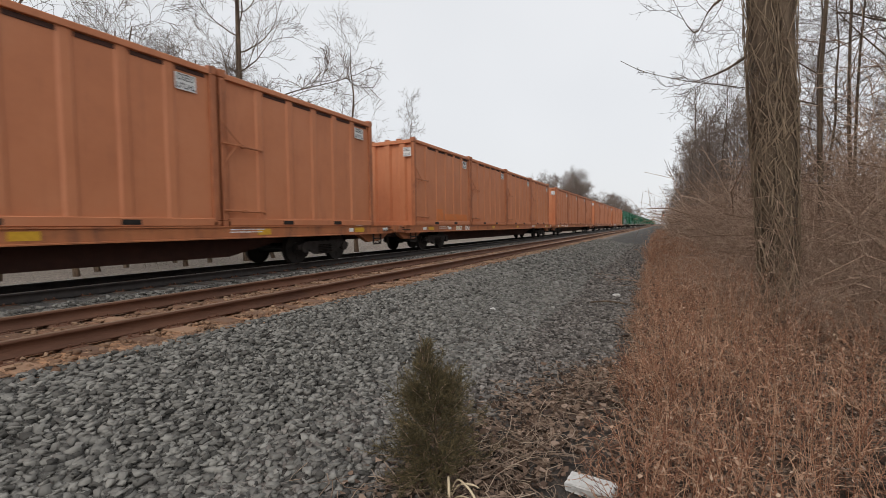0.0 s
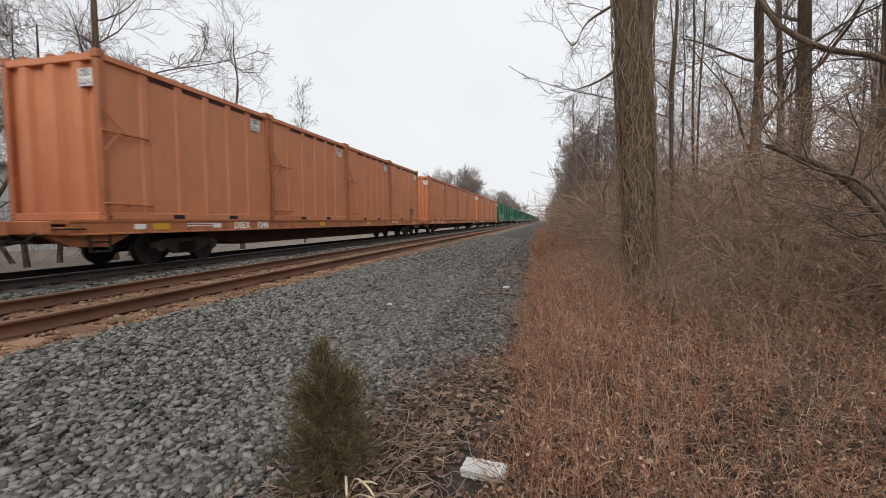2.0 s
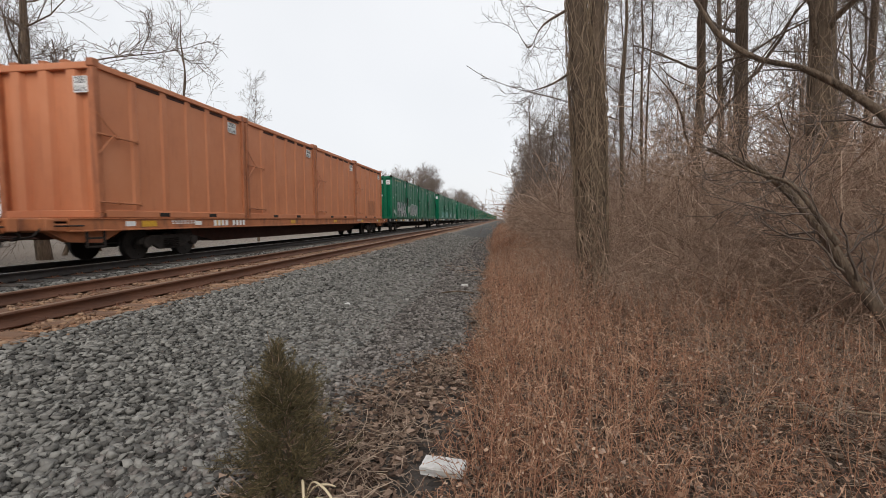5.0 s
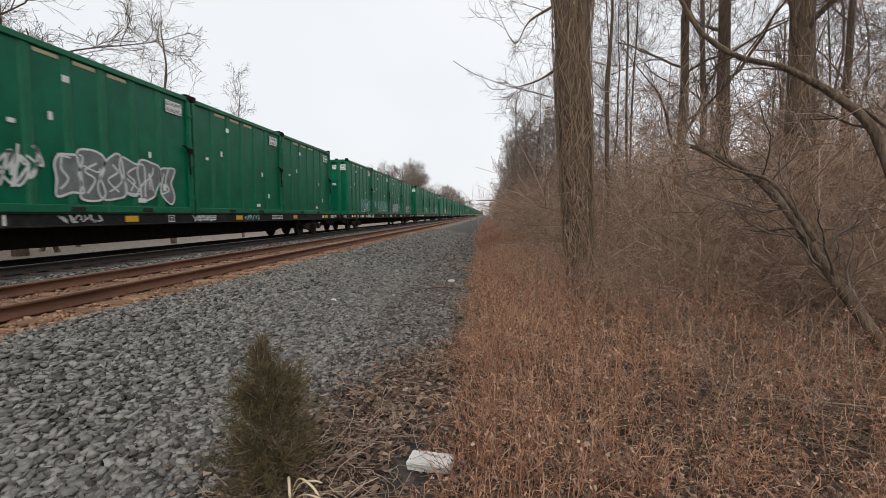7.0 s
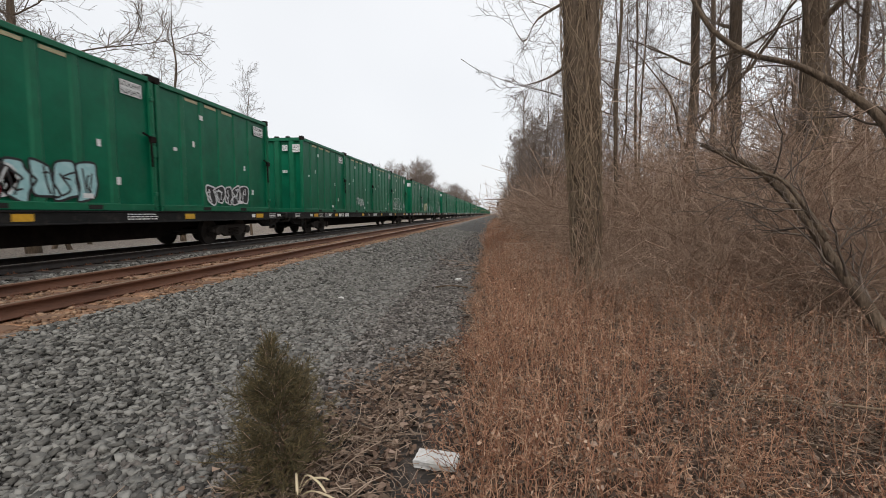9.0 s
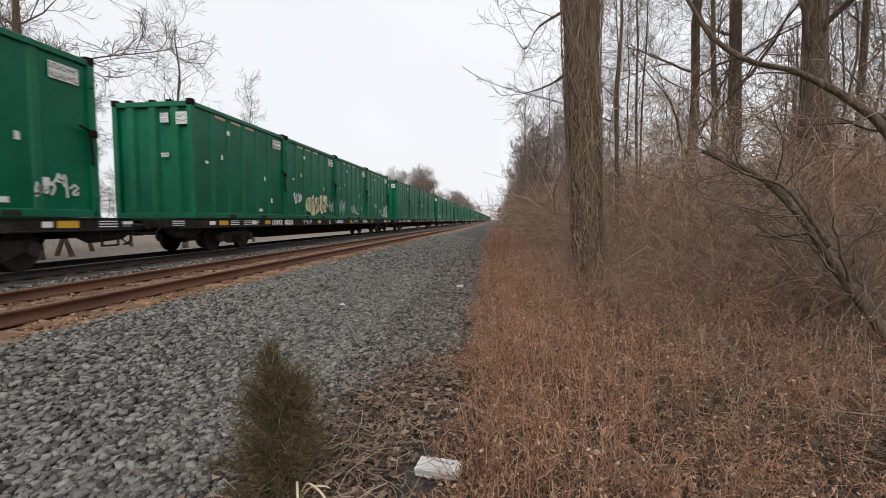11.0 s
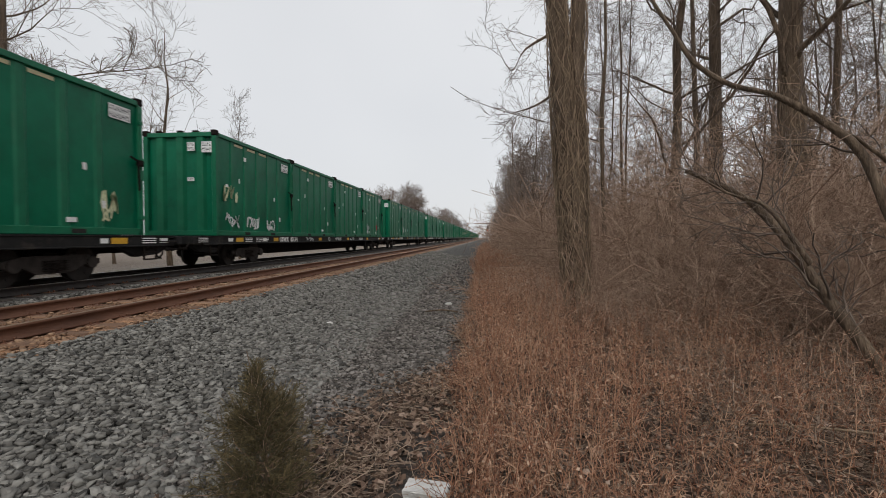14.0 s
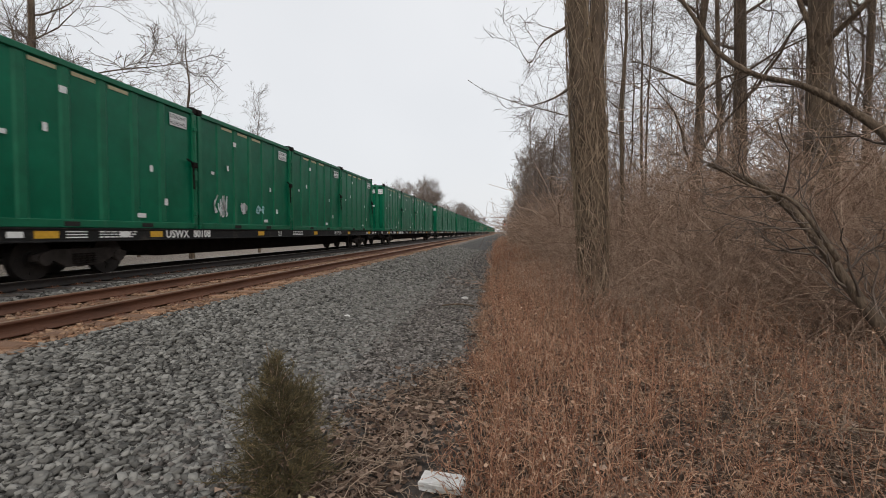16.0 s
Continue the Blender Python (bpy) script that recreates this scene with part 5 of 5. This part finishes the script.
def build_wood_edge():
    rng = np.random.default_rng(55)
    label = "bare grey-brown tree in the wood beside the track"
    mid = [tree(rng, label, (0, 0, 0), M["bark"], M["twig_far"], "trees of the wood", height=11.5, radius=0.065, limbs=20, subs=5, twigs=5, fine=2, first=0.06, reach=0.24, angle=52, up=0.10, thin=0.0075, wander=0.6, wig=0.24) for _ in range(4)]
    spots = []
    for k in range(17):
        y = 19 + 40 * rng.random() ** 1.2
        x = (4.6 if y < 27 else 1.9) + 0.01 * y + 16 * rng.random() ** 1.8
        spots.append((x, y, rng.uniform(0, 360), rng.uniform(0.75, 1.2)))
    for k in range(30):
        spots.append((rng.uniform(1.9, 4.2), rng.uniform(22, 62), rng.uniform(0, 360), rng.uniform(0.5, 0.8)))
    for k in range(6):
        spots.append((rng.uniform(8.5, 17), rng.uniform(13, 24), rng.uniform(0, 360), rng.uniform(0.8, 1.1)))
    for k in range(10):
        spots.append((rng.uniform(10, 22), rng.uniform(0, 16), rng.uniform(0, 360), rng.uniform(0.9, 1.25)))
    copies_of(mid, spots)
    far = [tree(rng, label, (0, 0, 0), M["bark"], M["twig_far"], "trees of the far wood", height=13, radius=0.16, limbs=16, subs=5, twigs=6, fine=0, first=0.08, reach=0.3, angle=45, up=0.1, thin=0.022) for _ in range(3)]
    spots = []
    for k in range(55):
        y = 52 + 330 * rng.random() ** 1.6
        x = 2.6 + 0.004 * y + 14 * rng.random() ** 1.6
        spots.append((x, y, rng.uniform(0, 360), rng.uniform(0.8, 1.2)))
    for k in range(18):
        spots.append((rng.uniform(16, 42), rng.uniform(2, 60), rng.uniform(0, 360), rng.uniform(0.8, 1.15)))
    copies_of(far, spots)


build_wood_edge()


def build_thicket():
    """The dense tangle of undergrowth deep in the wood, past telling stem from stem."""
    rng = np.random.default_rng(91)
    n = 22000
    x, y = 5 + 38 * rng.random(n) ** 1.2, -4 + 70 * rng.random(n)
    k = n // 2
    x[:k], y[:k] = 2.6 + 0.02 * y[:k] + 9 * rng.random(k) ** 1.3, 10 + 75 * rng.random(k) ** 1.3
    keep = np.hypot(x, y) > 8.5
    x, y = x[keep], y[keep]
    n = len(x)
    z = 4.6 * rng.random(n) ** 1.6
    p = np.stack([x, y, ground_z(x, y) + z], -1)
    d = rng.normal(0, 1, (n, 3)) * np.array([1, 1, 0.8]) + np.array([0, 0, 0.5])
    d /= np.linalg.norm(d, axis=1, keepdims=True)
    L = rng.uniform(0.4, 1.3, (n, 1))
    P = np.stack([p, p + d * L * 0.5, p + d * L + rng.normal(0, 0.16, (n, 3))], 1)
    P[..., 2] = np.maximum(P[..., 2], -0.6)
    r = 0.0006 * np.hypot(x, y) * rng.uniform(0.5, 1.3, n) + 0.002
    stuff("undergrowth", "dense tangled undergrowth deep in the bare wood", "brush", *tubes(P, r[:, None] * np.array([[1, 0.8, 0.5]])), M["brush"])


build_thicket()


def build_left_side():
    """Beyond the train: three bare trees, a vine-hung thicket, a long pale shed and a far row of trees."""
    rng = np.random.default_rng(66)
    bark, twig = M["bark"], M["twig"]
    tall = tree(rng, "tall bare tree with spreading limbs beyond the train", on_ground(-17.3, 15.2), bark, twig, "", height=16, radius=0.22, top=0.08, wander=0.3, limbs=17, subs=6, twigs=5, fine=3, first=0.4, reach=0.31, angle=64, up=0.07, thin=0.008, wig=0.17)
    limb_of(rng, tall, [(0, 0, 6.2), (1.0, 0.2, 7.0), (2.2, 0.5, 7.5), (3.8, 1.0, 7.8), (5.0, 1.3, 8.0)], 0.045, 0.012, bark, 18, 1.9, 0.007)
    tree(rng, "slender bare tree with upswept limbs beyond the train", on_ground(-16.8, 22.8), bark, twig, "", height=12.6, radius=0.13, top=0.05, wander=0.5, limbs=14, subs=5, twigs=4, fine=2, first=0.34, reach=0.33, angle=54, up=0.09, thin=0.0078, wig=0.15)
    tree(rng, "small bare tree beyond the train", on_ground(-16.9, 29.9), bark, twig, "", height=10.4, radius=0.08, top=0.05, wander=0.4, limbs=13, subs=5, twigs=4, fine=2, first=0.3, reach=0.24, angle=40, up=0.1, thin=0.0075, wig=0.14)
    for x, y, h in ((-18.5, 9.5, 9), (-17.5, 12.2, 8), (-19, 17.5, 9), (-18, 6.5, 10), (-20, 13.5, 9.5), (-17.2, 8.2, 7), (-18.2, 13.8, 8), (-17.6, 17.0, 7), (-19.5, 11.0, 9), (-20.2, 20.6, 7.5), (-21.4, 24.4, 7.5)):
        tree(rng, "low crooked bare tree hung with vines", on_ground(x, y), bark, twig, "thicket beyond the train", height=h, radius=0.09, limbs=15, subs=6, twigs=6, fine=2, first=0.15, reach=0.36, angle=60, up=-0.02, thin=0.008, wander=1.4)
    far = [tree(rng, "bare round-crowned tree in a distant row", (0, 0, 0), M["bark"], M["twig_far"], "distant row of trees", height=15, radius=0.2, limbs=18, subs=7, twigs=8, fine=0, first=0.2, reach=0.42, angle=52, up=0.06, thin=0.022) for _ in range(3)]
    spots = [(-25 - 6 * far_row + rng.normal(0, 2), y + 5 * far_row, rng.uniform(0, 360), s) for far_row in (0, 1) for y, s in ((112, 0.7), (120, 0.8), (128, 0.9), (136, 0.98), (143, 1.05), (150, 1.08), (158, 1.05), (168, 1.0), (178, 0.95), (192, 0.85), (240, 0.95), (258, 1.0), (275, 1.1), (300, 1.12), (330, 1.1), (360, 1.1), (400, 1.15), (440, 1.1), (490, 1.2), (550, 1.2), (620, 1.2))]
    copies_of(far, spots)
    shed = tagged(new("warehouse"), "long pale grey metal-sided building beyond the tracks", "building")
    shed.matrix_basis = pose(-36, 8, -0.75)
    wall = part("wall", boxy(bmesh.new(), (0, 0, 2.6), (10, 32, 5.2), 0.02), M["siding"], shed)
    seam = bmesh.new()
    for k in range(64):
        boxy(seam, (5.02, -15.75 + k * 0.5, 2.6), (0.04, 0.06, 5.15))
    tagged(part("siding_ribs", seam, M["siding"], wall), kind="stuff")
    part("roof", boxy(bmesh.new(), (0, 0, 5.3), (10.6, 32.6, 0.22), 0.03), M["roofing"], shed)
    for y in (4.0, 9.5):
        w = part("window", boxy(bmesh.new(), (5.03, y, 1.5), (0.08, 1.6, 1.0), 0.01), M["roofing"], shed)
        part("pane", boxy(bmesh.new(), (5.08, y, 1.5), (0.02, 1.45, 0.85)), M["glass"], w)


build_left_side()


def build_cedar():
    rng = np.random.default_rng(77)
    c = tagged(new("cedar_sapling"), "small brownish-green cedar sapling growing in the gravel edge", "shrub")
    c.matrix_basis = pose(*on_ground(-1.27, 2.5))
    P0 = np.array([[(0, 0, -0.05), (0.0, 0, 0.3), (-0.04, 0.01, 0.62), (-0.11, 0, 0.97)]], float)
    R0 = np.array([[0.014, 0.011, 0.006, 0.002]])
    part("trunk", quick("trunk", *tubes(P0, R0, 7), M["bark"], True), None, c)
    # wide limbs below, short ones sweeping up to a thin point
    low, low_r = grow(rng, P0[:, :3], R0[:, :3], 84, 0.43, 74, 5, 0.05, 0.07, 0.15, 0.4, 0.35, 0.62, 0.0014)
    top, top_r = grow(rng, P0[:, 1:], R0[:, 1:], 70, 0.27, 40, 5, 0.0, 0.06, 0.13, 0.4, 0.35, 0.8, 0.0013)
    keep = top[:, 0, 2] < 0.8
    top, top_r = top[keep], top_r[keep]
    a, ra = grow(rng, low, low_r, 20, 0.14, 42, 3, 0.12, 0.10, 0.18, 0.75, 0.5, 0.3, 0.0014)
    b, rb = grow(rng, top, top_r, 10, 0.065, 36, 3, 0.1, 0.10, 0.16, 0.75, 0.5, 0.4, 0.0012)
    P1, R1, P2, R2 = np.concatenate([low, top]), np.concatenate([low_r, top_r]), np.concatenate([a, b]), np.concatenate([ra, rb])
    P3, R3 = grow(rng, P2, R2, 5, 0.036, 40, 1, 0.1, 0.08, 0.15, 0.9, 0.6, 0.2, 0.0014)
    tagged(part("branchwork", quick("branchwork", *tubes(P1, R1), M["brush"]), None, c), kind="stuff")
    part("crown", quick("crown", *joined([tubes(P2, R2), tubes(P3, R3)]), M["cedar"]), None, c, "dense scaly brownish-green sprays")
    g = tagged(new("straw_tuft"), "few pale straw blades at the foot of the sapling", "grass")
    for k, (dx, dy, dz) in enumerate(((0.3, -0.12, 0.1), (0.22, -0.15, 0.2), (0.1, -0.2, 0.22), (0.16, 0.05, 0.12))):
        line = smooth_line(np.array([(0, 0, 0), (dx * 0.35, dy * 0.35, dz * 0.9), (dx * 0.8, dy * 0.8, dz), (dx * 1.1, dy * 1.1, dz * 0.85)]), 4)[None]
        part("blade", quick("blade", *tubes(line, np.array([0.005, 0.008, 0.004])[np.linspace(0, 2, line.shape[1]).astype(int)][None], 4), M["straw"], True), None, g)
    g.matrix_basis = pose(*on_ground(-1.12, 2.36))


build_cedar()


def build_litter():
    rng = np.random.default_rng(88)
    bm = boxy(bmesh.new(), (0, 0, 0), (0.28, 0.13, 0.055), 0.008)
    bmesh.ops.subdivide_edges(bm, edges=bm.edges[:], cuts=3, use_grid_fill=True)
    for v in bm.verts:
        v.co += Vector(rng.normal(0, 0.0022, 3)) + Vector((0, 0, 0.12 * v.co.x * v.co.x))
    p = tagged(new("plastic_box", mesh_of("plastic_box", bm, M["foam"])), "crushed dirty white plastic box lying in the leaf litter", "litter")
    p.matrix_basis = pose(-0.365, 2.75, float(ground_z(-0.365, 2.75)) + 0.035, 8, -3, -12)
    for x, y, s in ((-2.8, 7.9, 0.09), (-0.92, 10.9, 0.13)):
        bm = bmesh.new()
        bmesh.ops.create_icosphere(bm, subdivisions=2, radius=s / 2)
        for v in bm.verts:
            v.co = Vector((v.co.x * 1.2, v.co.y * 0.9, v.co.z * 0.6)) * (1 + 0.3 * rng.random())
        w = tagged(new("pale_scrap", mesh_of("pale_scrap", bm, M["foam"])), "crumpled scrap of white plastic on the gravel", "litter")
        w.matrix_basis = pose(x, y, float(ground_z(x, y)) + s * 0.25)
    stick = tagged(new("fallen_branch"), "dark stick lying on the gravel path", "branch")
    line = smooth_line(np.array([(-1.3, 9.6, 0.03), (-0.95, 9.65, 0.06), (-0.6, 9.6, 0.03)]) + np.array([0, 0, -0.6]), 5)[None]
    part("stem", quick("stem", *tubes(line, np.full((1, line.shape[1]), 0.018), 6), M["bark"], True), None, stick)
    # signal by the line, far ahead
    s = tagged(new("railway_signal"), "distant railway signal on a mast, showing red", "signal")
    s.matrix_basis = pose(0.25, 150, -0.6)
    part("mast", round_bar(bmesh.new(), (0, 0, 0), (0, 0, 4.9), 0.09, 10), M["steel"], s)
    head = bmesh.new()
    boxy(head, (0, -0.12, 4.45), (0.75, 0.12, 1.35), 0.12)
    part("head", head, M["signal"], s)
    part("lens", disc(bmesh.new(), (0, -0.2, 4.1), 0.14, 0.06, 16, "Y"), M["lens"], s, "lit red lens")
    part("cabinet", boxy(bmesh.new(), (0.0, -0.6, 0.7), (0.7, 0.5, 1.4), 0.04), M["steel"], s)


build_litter()


# ---- what moves: the train comes towards the camera and passes ----
def along(t):
    """Where the first whole car's leading container edge lies at t seconds."""
    return 16.124 - 17.9290 * t + 0.02330 * t ** 2 - 0.00067 * t ** 3


def motions():
    for thing, place, z in TRAIN:
        walk(thing, [(t, pose(FAR_TRACK, along(t) + place, z)) for t in np.linspace(0, 16, 17)])
    # the wheels all turn alike: one roll, shared
    sets = [o for thing, place, z in TRAIN for o in thing.children_recursive if o.name.startswith("wheelset")]
    rows = [(n / FPS, pose(0, 0, 0, math.degrees(-(along(0) - along(n / FPS)) / -0.42))) for n in range(481)]
    walk(sets[0], rows)
    act, slot = sets[0].animation_data.action, sets[0].animation_data.action_slot
    for o in sets[1:]:
        o.rotation_mode = "QUATERNION"
        o.animation_data_create().action = act
        o.animation_data.action_slot = slot


motions()
